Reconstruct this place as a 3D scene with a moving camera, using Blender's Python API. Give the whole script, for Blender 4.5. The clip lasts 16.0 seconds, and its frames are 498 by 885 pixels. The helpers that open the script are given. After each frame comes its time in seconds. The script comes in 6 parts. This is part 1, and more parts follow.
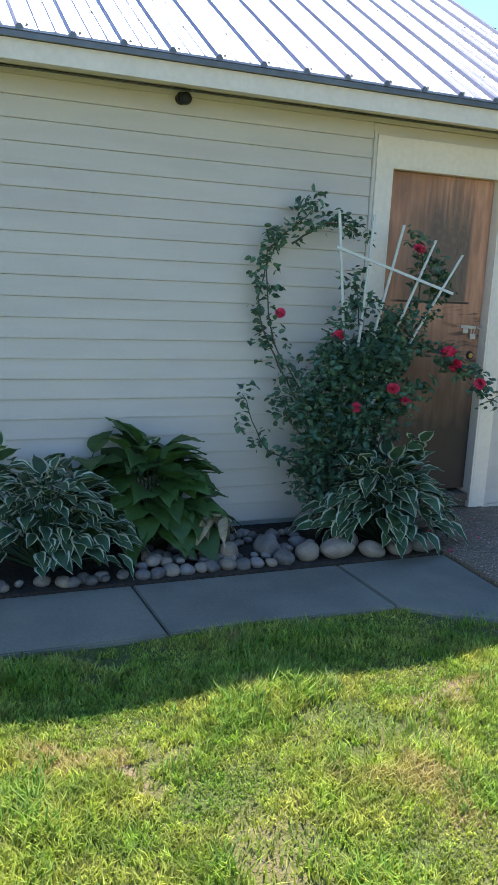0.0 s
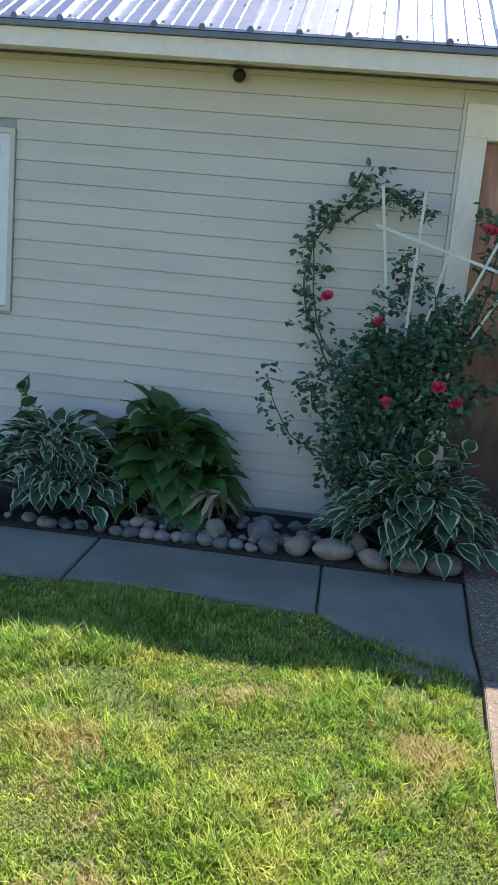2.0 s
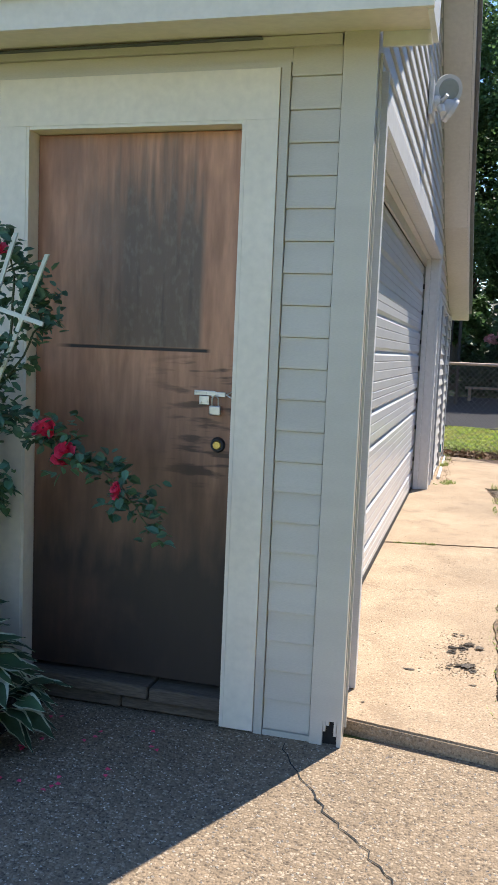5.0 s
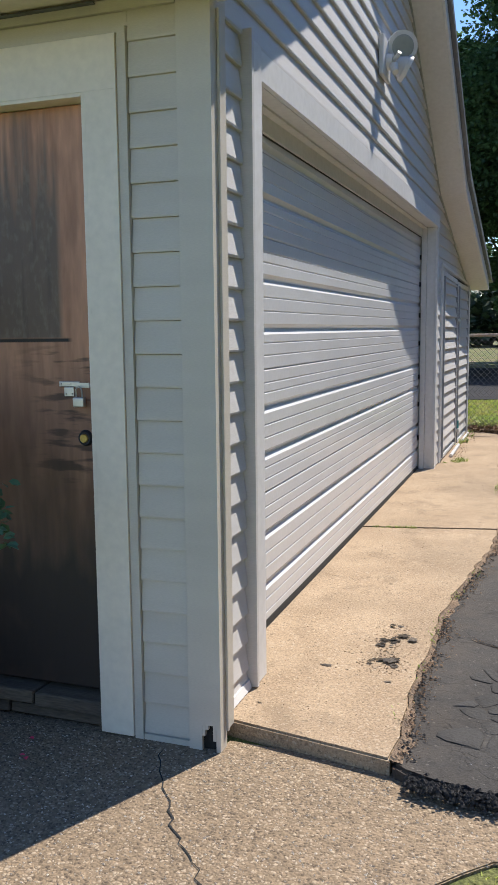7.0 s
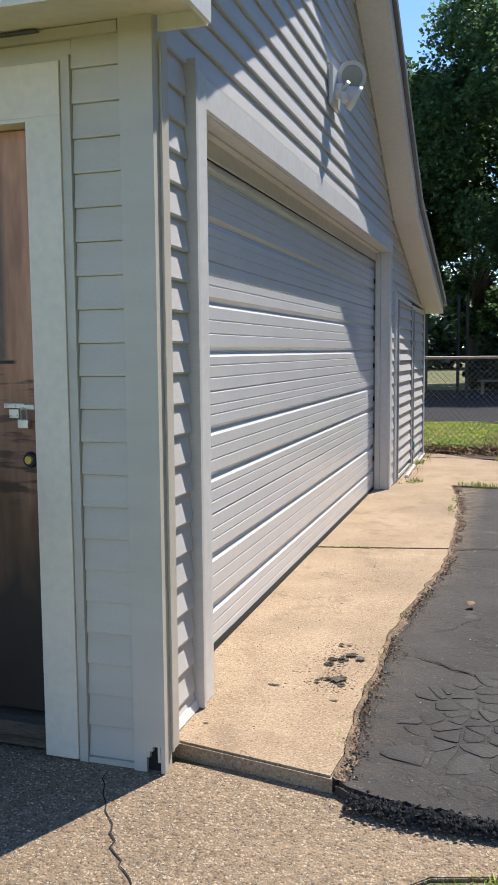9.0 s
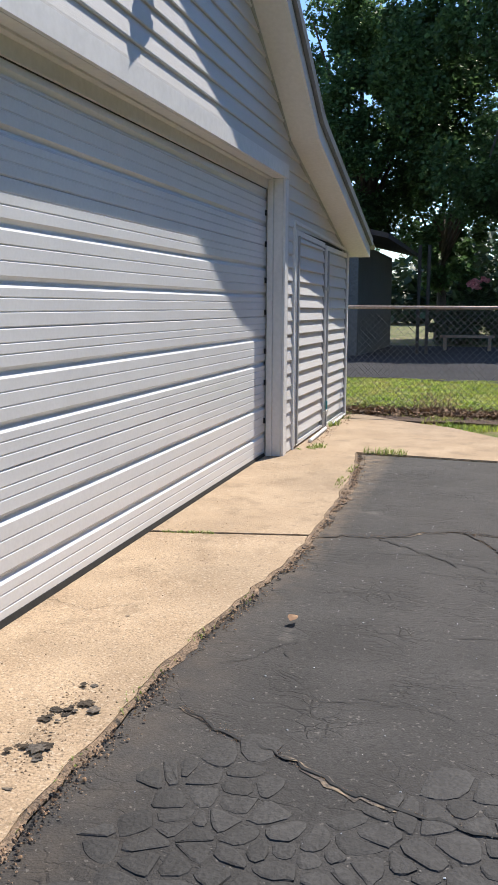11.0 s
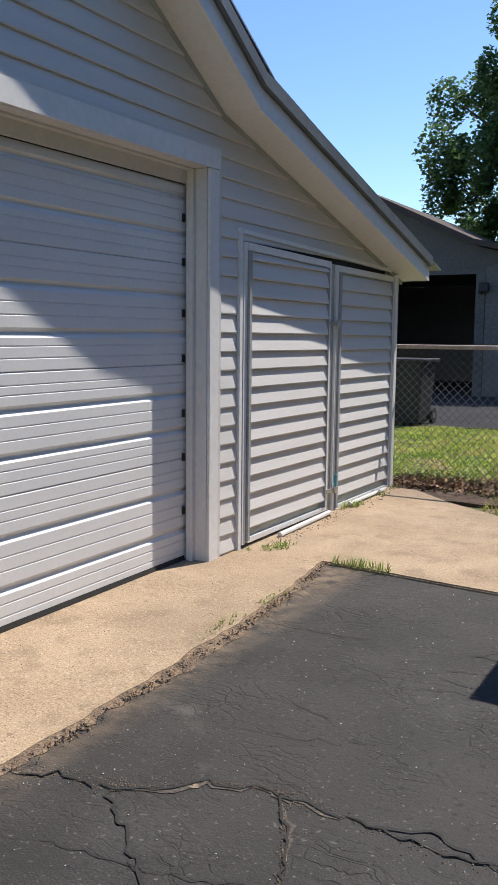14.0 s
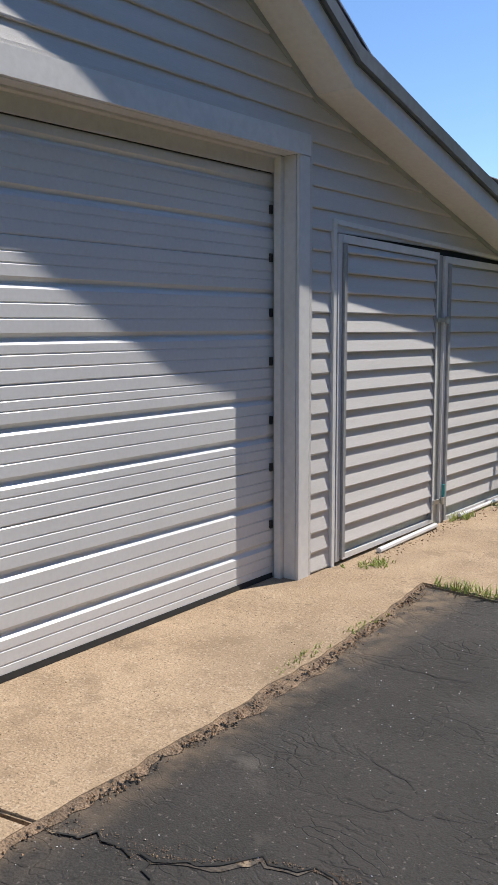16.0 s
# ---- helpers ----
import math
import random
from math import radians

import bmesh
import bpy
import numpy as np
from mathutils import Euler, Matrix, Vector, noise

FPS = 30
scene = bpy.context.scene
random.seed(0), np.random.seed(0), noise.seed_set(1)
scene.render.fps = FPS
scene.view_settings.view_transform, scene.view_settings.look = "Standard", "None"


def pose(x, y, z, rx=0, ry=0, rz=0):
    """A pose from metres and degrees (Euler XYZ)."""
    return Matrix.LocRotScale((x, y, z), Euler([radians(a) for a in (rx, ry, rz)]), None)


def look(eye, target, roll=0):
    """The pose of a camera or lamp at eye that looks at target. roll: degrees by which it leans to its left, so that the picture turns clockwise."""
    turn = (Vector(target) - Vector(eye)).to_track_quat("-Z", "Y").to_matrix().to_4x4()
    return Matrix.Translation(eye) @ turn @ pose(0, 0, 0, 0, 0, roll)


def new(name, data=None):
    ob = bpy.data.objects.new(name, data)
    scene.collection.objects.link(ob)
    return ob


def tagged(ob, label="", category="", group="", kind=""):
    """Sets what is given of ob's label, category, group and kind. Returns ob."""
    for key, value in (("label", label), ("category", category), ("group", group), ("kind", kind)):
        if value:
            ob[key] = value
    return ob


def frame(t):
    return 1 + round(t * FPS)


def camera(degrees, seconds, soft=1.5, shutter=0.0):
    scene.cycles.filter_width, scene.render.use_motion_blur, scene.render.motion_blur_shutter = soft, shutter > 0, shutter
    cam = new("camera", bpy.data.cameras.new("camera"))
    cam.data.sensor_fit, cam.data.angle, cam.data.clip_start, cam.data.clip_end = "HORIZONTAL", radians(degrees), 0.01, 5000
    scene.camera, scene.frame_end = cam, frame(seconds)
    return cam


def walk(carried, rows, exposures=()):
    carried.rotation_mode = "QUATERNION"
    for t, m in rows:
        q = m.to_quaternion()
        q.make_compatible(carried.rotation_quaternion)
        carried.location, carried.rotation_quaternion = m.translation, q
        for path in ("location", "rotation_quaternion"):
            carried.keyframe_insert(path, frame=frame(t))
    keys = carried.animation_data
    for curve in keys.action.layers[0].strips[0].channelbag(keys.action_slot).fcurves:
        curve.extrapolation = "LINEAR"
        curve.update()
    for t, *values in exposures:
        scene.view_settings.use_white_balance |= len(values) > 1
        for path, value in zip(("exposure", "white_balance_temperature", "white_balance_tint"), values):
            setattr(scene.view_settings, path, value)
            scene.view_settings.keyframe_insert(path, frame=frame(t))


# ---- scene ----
cam = camera(32.5, 16.0)
PATH = [
    (0, (-0.163, 0.012, 1.56), (0.624, 1.807, 1.162), 3.0),
    (0.5, (0.423, -0.109, 1.567), (1.025, 1.747, 1.128), 3.5),
    (1, (1.009, -0.262, 1.533), (1.456, 1.638, 1.097), 3.5),
    (1.5, (1.608, -0.268, 1.49), (1.758, 1.677, 1.051), 4.8),
    (2, (2.148, -0.241, 1.466), (1.944, 1.705, 1.051), 5.2),
    (2.5, (2.658, 0.008, 1.505), (2.342, 1.943, 1.106), 4.3),
    (3, (3.05, 0.348, 1.504), (2.73, 2.292, 1.162), 1.0),
    (3.5, (3.331, 0.721, 1.448), (3.053, 2.682, 1.167), 0.0),
    (4, (3.685, 1.088, 1.452), (3.336, 3.034, 1.147), 1.4),
    (4.5, (4.048, 1.44, 1.448), (3.594, 3.37, 1.185), 2.4),
    (5, (4.465, 1.723, 1.409), (3.952, 3.645, 1.2), 2.4),
    (5.2, (4.565, 1.805, 1.383), (4.032, 3.725, 1.202), 2.4),
    (7.3, (5.147, 2.128, 1.424), (4.459, 3.988, 1.17), -0.9),
    (7.5, (5.164, 2.132, 1.422), (4.47, 3.992, 1.182), -0.9),
    (8, (5.189, 2.107, 1.426), (4.553, 3.991, 1.212), -0.6),
    (8.5, (5.193, 2.105, 1.422), (4.608, 4.006, 1.219), -0.5),
    (9, (5.187, 2.107, 1.422), (4.591, 4.006, 1.221), -0.5),
    (9.5, (5.203, 2.181, 1.394), (4.621, 4.08, 1.158), -0.7),
    (10, (5.28, 2.564, 1.342), (4.807, 4.489, 1.079), -0.3),
    (10.2, (5.347, 2.738, 1.331), (4.92, 4.674, 1.063), -0.1),
    (12.3, (6.436, 4.769, 1.367), (5.526, 6.502, 0.959), 1.3),
    (12.5, (6.511, 4.99, 1.35), (5.568, 6.705, 0.941), 1.4),
    (13, (6.639, 5.51, 1.409), (5.631, 7.21, 1.101), 1.6),
    (13.5, (6.704, 5.949, 1.451), (5.68, 7.654, 1.242), 1.6),
    (14, (6.74, 6.231, 1.45), (5.733, 7.941, 1.205), 0.6),
    (14.5, (6.673, 6.455, 1.464), (5.697, 8.18, 1.199), -0.2),
    (15, (6.65, 6.583, 1.475), (5.568, 8.243, 1.208), -0.6),
    (15.5, (6.668, 6.635, 1.489), (5.467, 8.214, 1.235), -0.5),
    (16, (6.678, 6.647, 1.484), (5.438, 8.194, 1.226), -0.2),
]

EXPOSURES = [(0.0, 1.34), (1.0, 1.25), (2.0, 1.22), (3.0, 1.40), (3.8, 1.58), (4.3, 1.55), (5.0, 1.25), (5.6, 1.0), (7.5, 0.80), (10.0, 0.95), (12.5, 0.97), (13.0, 0.88), (13.6, 0.74), (14.3, 0.78), (15.0, 0.84), (16.0, 0.57)]
walk(cam, [(t, look(eye, target, roll)) for t, eye, target, roll in PATH], EXPOSURES)

# ---- world and sun ----
SUN_X, SUN_Y = 0.274, 0.600
sun_elev = math.atan2(1.0, math.hypot(SUN_X, SUN_Y))
sun_az = math.atan2(SUN_X, SUN_Y)
world = bpy.data.worlds.new("sky")
scene.world = world
world.use_nodes = True
wt = world.node_tree
sky = wt.nodes.new("ShaderNodeTexSky")
sky.sky_type = "NISHITA"
sky.sun_disc = False
sky.sun_elevation = sun_elev
sky.sun_rotation = sun_az
sky.air_density, sky.dust_density, sky.ozone_density = 1.0, 0.0, 3.5
tone = wt.nodes.new("ShaderNodeHueSaturation")
tone.inputs["Saturation"].default_value = 1.10
tone.inputs["Hue"].default_value = 0.505
wt.links.new(sky.outputs[0], tone.inputs["Color"])
wt.links.new(tone.outputs[0], wt.nodes["Background"].inputs[0])
wt.nodes["Background"].inputs[1].default_value = 0.118
sun_data = bpy.data.lights.new("sun", "SUN")
sun_data.energy, sun_data.angle, sun_data.color = 4.1, radians(0.53), (1.0, 0.925, 0.83)
sun = new("sun", sun_data)
sun.matrix_world = look((SUN_X * 30, SUN_Y * 30, 30), (0, 0, 0))


# ---- materials ----
def mat(name, a, b=None, rough=0.7, metal=0.0, scale=3.0, fine=60.0, bump=0.1, fine_amt=0.25, vary=0.0, stretch=(1, 1, 1), trans=0.0, island=0.0, dist=0.01, spec=0.5, spots=None):
    m = bpy.data.materials.new(name)
    m.use_nodes = True
    t = m.node_tree
    n, l = t.nodes, t.links
    p = n["Principled BSDF"]
    b = b or tuple(c * 0.8 for c in a)
    geo = n.new("ShaderNodeNewGeometry")
    mp = n.new("ShaderNodeMapping")
    mp.inputs["Scale"].default_value = stretch
    l.new(geo.outputs["Position"], mp.inputs[0])
    n1 = n.new("ShaderNodeTexNoise")
    n1.inputs["Scale"].default_value, n1.inputs["Detail"].default_value = scale, 5
    n2 = n.new("ShaderNodeTexNoise")
    n2.inputs["Scale"].default_value, n2.inputs["Detail"].default_value = fine, 4
    l.new(mp.outputs[0], n1.inputs[0])
    l.new(mp.outputs[0], n2.inputs[0])
    ramp = n.new("ShaderNodeMapRange")
    ramp.inputs[1].default_value, ramp.inputs[2].default_value = 0.35, 0.65
    l.new(n1.outputs[0], ramp.inputs[0])
    mix = n.new("ShaderNodeMix")
    mix.data_type = "RGBA"
    mix.inputs[6].default_value, mix.inputs[7].default_value = (*a, 1), (*b, 1)
    l.new(ramp.outputs[0], mix.inputs[0])
    hsv = n.new("ShaderNodeHueSaturation")
    l.new(mix.outputs[2], hsv.inputs["Color"])
    mr = n.new("ShaderNodeMapRange")
    mr.inputs[1].default_value, mr.inputs[2].default_value = 0.3, 0.7
    mr.inputs[3].default_value, mr.inputs[4].default_value = 1 - fine_amt, 1 + fine_amt
    l.new(n2.outputs[0], mr.inputs[0])
    val = mr.outputs[0]
    if vary or island:
        src = n.new("ShaderNodeObjectInfo").outputs["Random"] if vary else geo.outputs["Random Per Island"]
        v = n.new("ShaderNodeMapRange")
        amt = vary or island
        v.inputs[3].default_value, v.inputs[4].default_value = 1 - amt, 1 + amt
        l.new(src, v.inputs[0])
        mu = n.new("ShaderNodeMath")
        mu.operation = "MULTIPLY"
        l.new(val, mu.inputs[0])
        l.new(v.outputs[0], mu.inputs[1])
        val = mu.outputs[0]
    l.new(val, hsv.inputs["Value"])
    col = hsv.outputs[0]
    if spots:
        sc, lo, c2 = spots
        n3 = n.new("ShaderNodeTexNoise")
        n3.inputs["Scale"].default_value, n3.inputs["Detail"].default_value = sc, 6
        l.new(geo.outputs["Position"], n3.inputs[0])
        r3 = n.new("ShaderNodeMapRange")
        r3.inputs[1].default_value, r3.inputs[2].default_value = lo, lo + 0.08
        l.new(n3.outputs[0], r3.inputs[0])
        mx = n.new("ShaderNodeMix")
        mx.data_type = "RGBA"
        l.new(r3.outputs[0], mx.inputs[0])
        l.new(col, mx.inputs[6])
        mx.inputs[7].default_value = (*c2, 1)
        col = mx.outputs[2]
    l.new(col, p.inputs["Base Color"])
    p.inputs["Roughness"].default_value, p.inputs["Metallic"].default_value = rough, metal
    p.inputs["Specular IOR Level"].default_value = spec
    if bump:
        bn = n.new("ShaderNodeBump")
        bn.inputs["Strength"].default_value, bn.inputs["Distance"].default_value = bump, dist
        l.new(n2.outputs[0], bn.inputs["Height"])
        l.new(bn.outputs[0], p.inputs["Normal"])
    if trans:
        tr = n.new("ShaderNodeBsdfTranslucent")
        l.new(col, tr.inputs["Color"])
        ms = n.new("ShaderNodeMixShader")
        ms.inputs[0].default_value = trans
        l.new(p.outputs[0], ms.inputs[1])
        l.new(tr.outputs[0], ms.inputs[2])
        l.new(ms.outputs[0], n["Material Output"].inputs[0])
    return m


def aggregate(name, base, light, dark, scale, soft, bump):
    """Exposed stone concrete: small stones of mixed tone in mortar."""
    m = mat(name, base, tuple(c * 0.85 for c in base), 0.9, scale=1.3, fine=40, bump=0)
    t = m.node_tree
    n, l = t.nodes, t.links
    p = n["Principled BSDF"]
    geo = n["Geometry"]
    vo = n.new("ShaderNodeTexVoronoi")
    vo.inputs["Scale"].default_value = scale
    wn = n.new("ShaderNodeTexNoise")
    wn.inputs["Scale"].default_value, wn.inputs["Detail"].default_value = 60, 2
    l.new(geo.outputs["Position"], wn.inputs[0])
    wv = n.new("ShaderNodeVectorMath")
    wv.operation = "MULTIPLY_ADD"
    l.new(wn.outputs["Color"], wv.inputs[0])
    wv.inputs[1].default_value = (0.016, 0.016, 0.016)
    l.new(geo.outputs["Position"], wv.inputs[2])
    l.new(wv.outputs[0], vo.inputs["Vector"])
    r = n.new("ShaderNodeValToRGB")
    e = r.color_ramp.elements
    e[0].position, e[0].color = 0.12, (*dark, 1)
    e[1].position, e[1].color = 0.93, (*light, 1)
    for at, k in ((0.35, 0.85), (0.72, 1.25)):
        x = r.color_ramp.elements.new(at)
        x.color = (*(c * k for c in base), 1)
    sep = n.new("ShaderNodeSeparateColor")
    l.new(vo.outputs["Color"], sep.inputs[0])
    l.new(sep.outputs[0], r.inputs[0])
    dr = n.new("ShaderNodeMapRange")
    dr.inputs[1].default_value, dr.inputs[2].default_value = 0.42, 0.62
    dr.inputs[3].default_value, dr.inputs[4].default_value = 1.0 - soft, 0.0
    l.new(vo.outputs["Distance"], dr.inputs[0])
    mx = n.new("ShaderNodeMix")
    mx.data_type = "RGBA"
    old = p.inputs["Base Color"].links[0].from_socket
    l.new(dr.outputs[0], mx.inputs[0])
    l.new(old, mx.inputs[6])
    l.new(r.outputs[0], mx.inputs[7])
    l.new(mx.outputs[2], p.inputs["Base Color"])
    bn = n.new("ShaderNodeBump")
    bn.invert = True
    bn.inputs["Strength"].default_value, bn.inputs["Distance"].default_value = bump, 0.006
    l.new(vo.outputs["Distance"], bn.inputs["Height"])
    l.new(bn.outputs[0], p.inputs["Normal"])
    return m


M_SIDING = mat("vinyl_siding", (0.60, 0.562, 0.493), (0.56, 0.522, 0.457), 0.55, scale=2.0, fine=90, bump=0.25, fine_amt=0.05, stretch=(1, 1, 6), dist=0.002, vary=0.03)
# lighter copy of the same vinyl; the gable's sunlight is put into its colour
M_SIDING_B = mat("vinyl_siding_sunlit_copy", (0.63, 0.615, 0.605), (0.59, 0.58, 0.57), 0.5, scale=2.0, fine=70, bump=0.3, fine_amt=0.06, stretch=(1, 0.3, 8), dist=0.002, vary=0.03)
M_TRIM = mat("cream_trim", (0.82, 0.745, 0.63), (0.785, 0.71, 0.595), 0.5, scale=4, fine=30, bump=0.05, fine_amt=0.05)
M_WHITE = mat("white_capping", (0.74, 0.74, 0.74), (0.69, 0.69, 0.69), 0.4, scale=3, fine=25, bump=0.08, fine_amt=0.05)
M_JCH = mat("grey_channel", (0.40, 0.42, 0.39), None, 0.45, fine=30, bump=0.05, fine_amt=0.05)
M_SOFFIT = mat("cream_soffit", (0.72, 0.71, 0.695), (0.67, 0.66, 0.645), 0.5, scale=2, fine=30, bump=0.1, fine_amt=0.05)
M_GDOOR = mat("painted_steel_door", (0.69, 0.70, 0.715), (0.66, 0.67, 0.685), 0.25, scale=3, fine=50, bump=0.12, fine_amt=0.03, dist=0.003)
M_ROOF = mat("galvanised_roofing", (0.36, 0.36, 0.41), (0.28, 0.28, 0.33), 0.4, 0.85, scale=3, fine=25, bump=0.08, fine_amt=0.08)
M_ROOFEDGE = mat("grey_metal_edge", (0.16, 0.18, 0.2), None, 0.45, 0.5, fine=20, bump=0.05, fine_amt=0.1)
M_DARK = mat("dark_gap", (0.02, 0.02, 0.02), None, 0.9)
M_CONC = mat("grey_concrete", (0.26, 0.245, 0.185), (0.18, 0.17, 0.13), 0.9, scale=2, fine=120, bump=0.3, fine_amt=0.12, dist=0.003)
# leaf edge channels: grey darkened to carry their shadow side
M_CHAN = mat("shade_side_channel", (0.36, 0.37, 0.385), (0.29, 0.30, 0.31), 0.45, scale=6, fine=40, bump=0.08, fine_amt=0.1)


def layer(m, noise_scale, lo, hi, colour, amount, stretch=(1, 1, 1), detail=5.0):
    """Lays a second colour over a material where a noise runs high."""
    t = m.node_tree
    n, l = t.nodes, t.links
    p = n["Principled BSDF"]
    mp = n.new("ShaderNodeMapping")
    mp.inputs["Scale"].default_value = stretch
    mp.inputs["Location"].default_value = (noise_scale * 0.37, noise_scale * 0.11, 0)
    l.new(n["Geometry"].outputs["Position"], mp.inputs[0])
    nz = n.new("ShaderNodeTexNoise")
    nz.inputs["Scale"].default_value, nz.inputs["Detail"].default_value = noise_scale, detail
    l.new(mp.outputs[0], nz.inputs[0])
    r = n.new("ShaderNodeMapRange")
    r.inputs[1].default_value, r.inputs[2].default_value, r.inputs[4].default_value = lo, hi, amount
    l.new(nz.outputs[0], r.inputs[0])
    x = n.new("ShaderNodeMix")
    x.data_type = "RGBA"
    l.new(r.outputs[0], x.inputs[0])
    l.new(p.inputs["Base Color"].links[0].from_socket, x.inputs[6])
    x.inputs[7].default_value = (*colour, 1)
    l.new(x.outputs[2], p.inputs["Base Color"])
    return r


def concrete(name, a, b):
    """Old weathered concrete: broad stains, worn sand, pale stones and dark pits."""
    m = mat(name, a, b, 0.93, scale=3.2, fine=120, bump=0.6, fine_amt=0.30, dist=0.005)
    layer(m, 1.3, 0.50, 0.72, tuple(c * 0.62 for c in a), 0.65)
    layer(m, 5.5, 0.54, 0.66, tuple(c * 0.72 for c in b), 0.6)
    layer(m, 75, 0.60, 0.66, (0.50, 0.42, 0.32), 0.5, detail=2)
    layer(m, 30, 0.66, 0.70, tuple(c * 0.45 for c in a), 0.7, detail=4)
    layer(m, 95, 0.62, 0.68, tuple(c * 0.30 for c in a), 0.7, detail=2)
    return m


M_SLAB = concrete("tan_concrete", (0.375, 0.28, 0.185), (0.30, 0.218, 0.14))
M_PATH = concrete("pinkish_path_concrete", (0.29, 0.225, 0.17), (0.23, 0.175, 0.13))
M_AGG = aggregate("pebble_concrete", (0.245, 0.18, 0.115), (0.47, 0.38, 0.275), (0.07, 0.05, 0.034), 98, 0.3, 0.8)
M_PEBBLE = mat("pale_pebble", (0.55, 0.49, 0.40), (0.40, 0.33, 0.25), 0.7, scale=20, fine=90, bump=0.1, island=0.4)
M_SOIL = mat("dark_soil", (0.035, 0.028, 0.022), (0.06, 0.045, 0.03), 1.0, scale=8, fine=60, bump=0.8, fine_amt=0.4, dist=0.02)
M_LAWN = mat("lawn_soil", (0.09, 0.12, 0.028), (0.17, 0.155, 0.06), 1.0, scale=2.2, fine=80, bump=0.8, fine_amt=0.4, dist=0.02, spots=(2.2, 0.56, (0.30, 0.215, 0.15)))
M_TUFT = mat("tuft_blades", (0.17, 0.33, 0.04), (0.30, 0.44, 0.06), 0.55, scale=6, fine=20, bump=0, fine_amt=0.3, trans=0.35, island=0.4)
M_GRASS = mat("grass_blades", (0.24, 0.38, 0.04), (0.50, 0.52, 0.10), 0.6, scale=4.5, fine=16, bump=0, fine_amt=0.42, trans=0.35, island=0.45, spots=(2.2, 0.585, (0.50, 0.43, 0.15)))
M_WEED = mat("pale_weed", (0.26, 0.34, 0.08), (0.34, 0.38, 0.13), 0.6, scale=9, fine=20, bump=0, fine_amt=0.2, trans=0.35, island=0.4)
M_DRY = mat("dry_litter", (0.20, 0.12, 0.07), (0.30, 0.2, 0.12), 0.9, scale=9, fine=40, bump=0.3, island=0.5)
M_MULCH = mat("mulch_soil", (0.14, 0.09, 0.06), (0.08, 0.055, 0.04), 1.0, scale=9, fine=60, bump=1.0, fine_amt=0.4, dist=0.03)
M_DRIVE = mat("far_asphalt", (0.05, 0.05, 0.053), (0.04, 0.04, 0.043), 1.0, scale=1, fine=50, bump=0.3, fine_amt=0.2, spec=0.1)
M_LEAF = mat("dark_rose_leaf", (0.06, 0.135, 0.075), (0.09, 0.185, 0.105), 0.42, scale=6, fine=30, bump=0, fine_amt=0.15, trans=0.2, island=0.4)
M_CANE = mat("green_cane", (0.06, 0.08, 0.035), (0.1, 0.07, 0.04), 0.7)
M_HGREEN = mat("hosta_green", (0.07, 0.14, 0.06), (0.05, 0.105, 0.05), 0.45, scale=10, fine=60, bump=0.2, fine_amt=0.1, trans=0.2, vary=0.25)
M_HWHITE = mat("hosta_margin", (0.62, 0.66, 0.48), (0.5, 0.55, 0.38), 0.5, scale=10, fine=60, bump=0.1, fine_amt=0.1, trans=0.2, vary=0.15)
M_HBIG = mat("hosta_bright_green", (0.085, 0.175, 0.04), (0.06, 0.125, 0.03), 0.45, scale=6, fine=60, bump=0.2, fine_amt=0.1, trans=0.25, vary=0.25)
M_HDEAD = mat("withered_leaf", (0.35, 0.28, 0.17), (0.25, 0.2, 0.12), 0.8, vary=0.2)
M_ROSE = mat("red_petal", (0.94, 0.13, 0.25), (0.84, 0.05, 0.14), 0.55, scale=30, fine=80, bump=0, fine_amt=0.1, trans=0.3)
M_STICK = mat("white_lattice", (0.62, 0.66, 0.62), (0.55, 0.6, 0.55), 0.55, fine=40, bump=0.05, fine_amt=0.06)
M_ROCK = mat("river_rock", (0.23, 0.205, 0.175), (0.14, 0.13, 0.12), 0.75, scale=12, fine=90, bump=0.2, fine_amt=0.15, vary=0.4)
M_TAN = mat("tan_rock", (0.31, 0.25, 0.18), (0.24, 0.19, 0.145), 0.8, scale=12, fine=90, bump=0.2, fine_amt=0.15, vary=0.15)
M_STEEL = mat("zinc_hardware", (0.6, 0.6, 0.6), None, 0.35, 0.9, fine=30, bump=0.05, fine_amt=0.08)
M_BRASS = mat("brass_lock", (0.6, 0.45, 0.15), None, 0.35, 0.9, fine=30, bump=0.02)
M_FENCE = mat("galvanised_wire", (0.20, 0.20, 0.20), None, 0.5, 0.6, fine=30, bump=0.02)
M_RUST = mat("rusty_rail", (0.33, 0.25, 0.2), (0.42, 0.36, 0.32), 0.6, 0.3, scale=8, fine=40, bump=0.1)
M_BIN = mat("black_bin_plastic", (0.015, 0.016, 0.02), None, 0.6, fine=40, bump=0.05)
M_BARK = mat("bark", (0.10, 0.08, 0.06), (0.06, 0.05, 0.04), 0.95, scale=6, fine=30, bump=0.8, stretch=(3, 3, 0.6), dist=0.03)
M_TREE = mat("tree_leaf", (0.105, 0.185, 0.065), (0.07, 0.135, 0.055), 0.5, scale=0.7, fine=5, bump=0, fine_amt=0.2, trans=0.5, island=0.35)
M_HEDGE = mat("hedge_leaf", (0.03, 0.055, 0.025), (0.045, 0.08, 0.03), 0.6, scale=2, fine=8, bump=0, trans=0.15, island=0.4)
M_PINK = mat("pink_blossom", (0.75, 0.28, 0.32), (0.8, 0.4, 0.42), 0.6, island=0.2)
# both neighbour sidings are darkened: the garage's shade is put into their colour
M_NSIDE = mat("shade_dark_neighbour_wall", (0.095, 0.092, 0.087), (0.08, 0.077, 0.072), 0.6, scale=2, fine=20, bump=0.1)
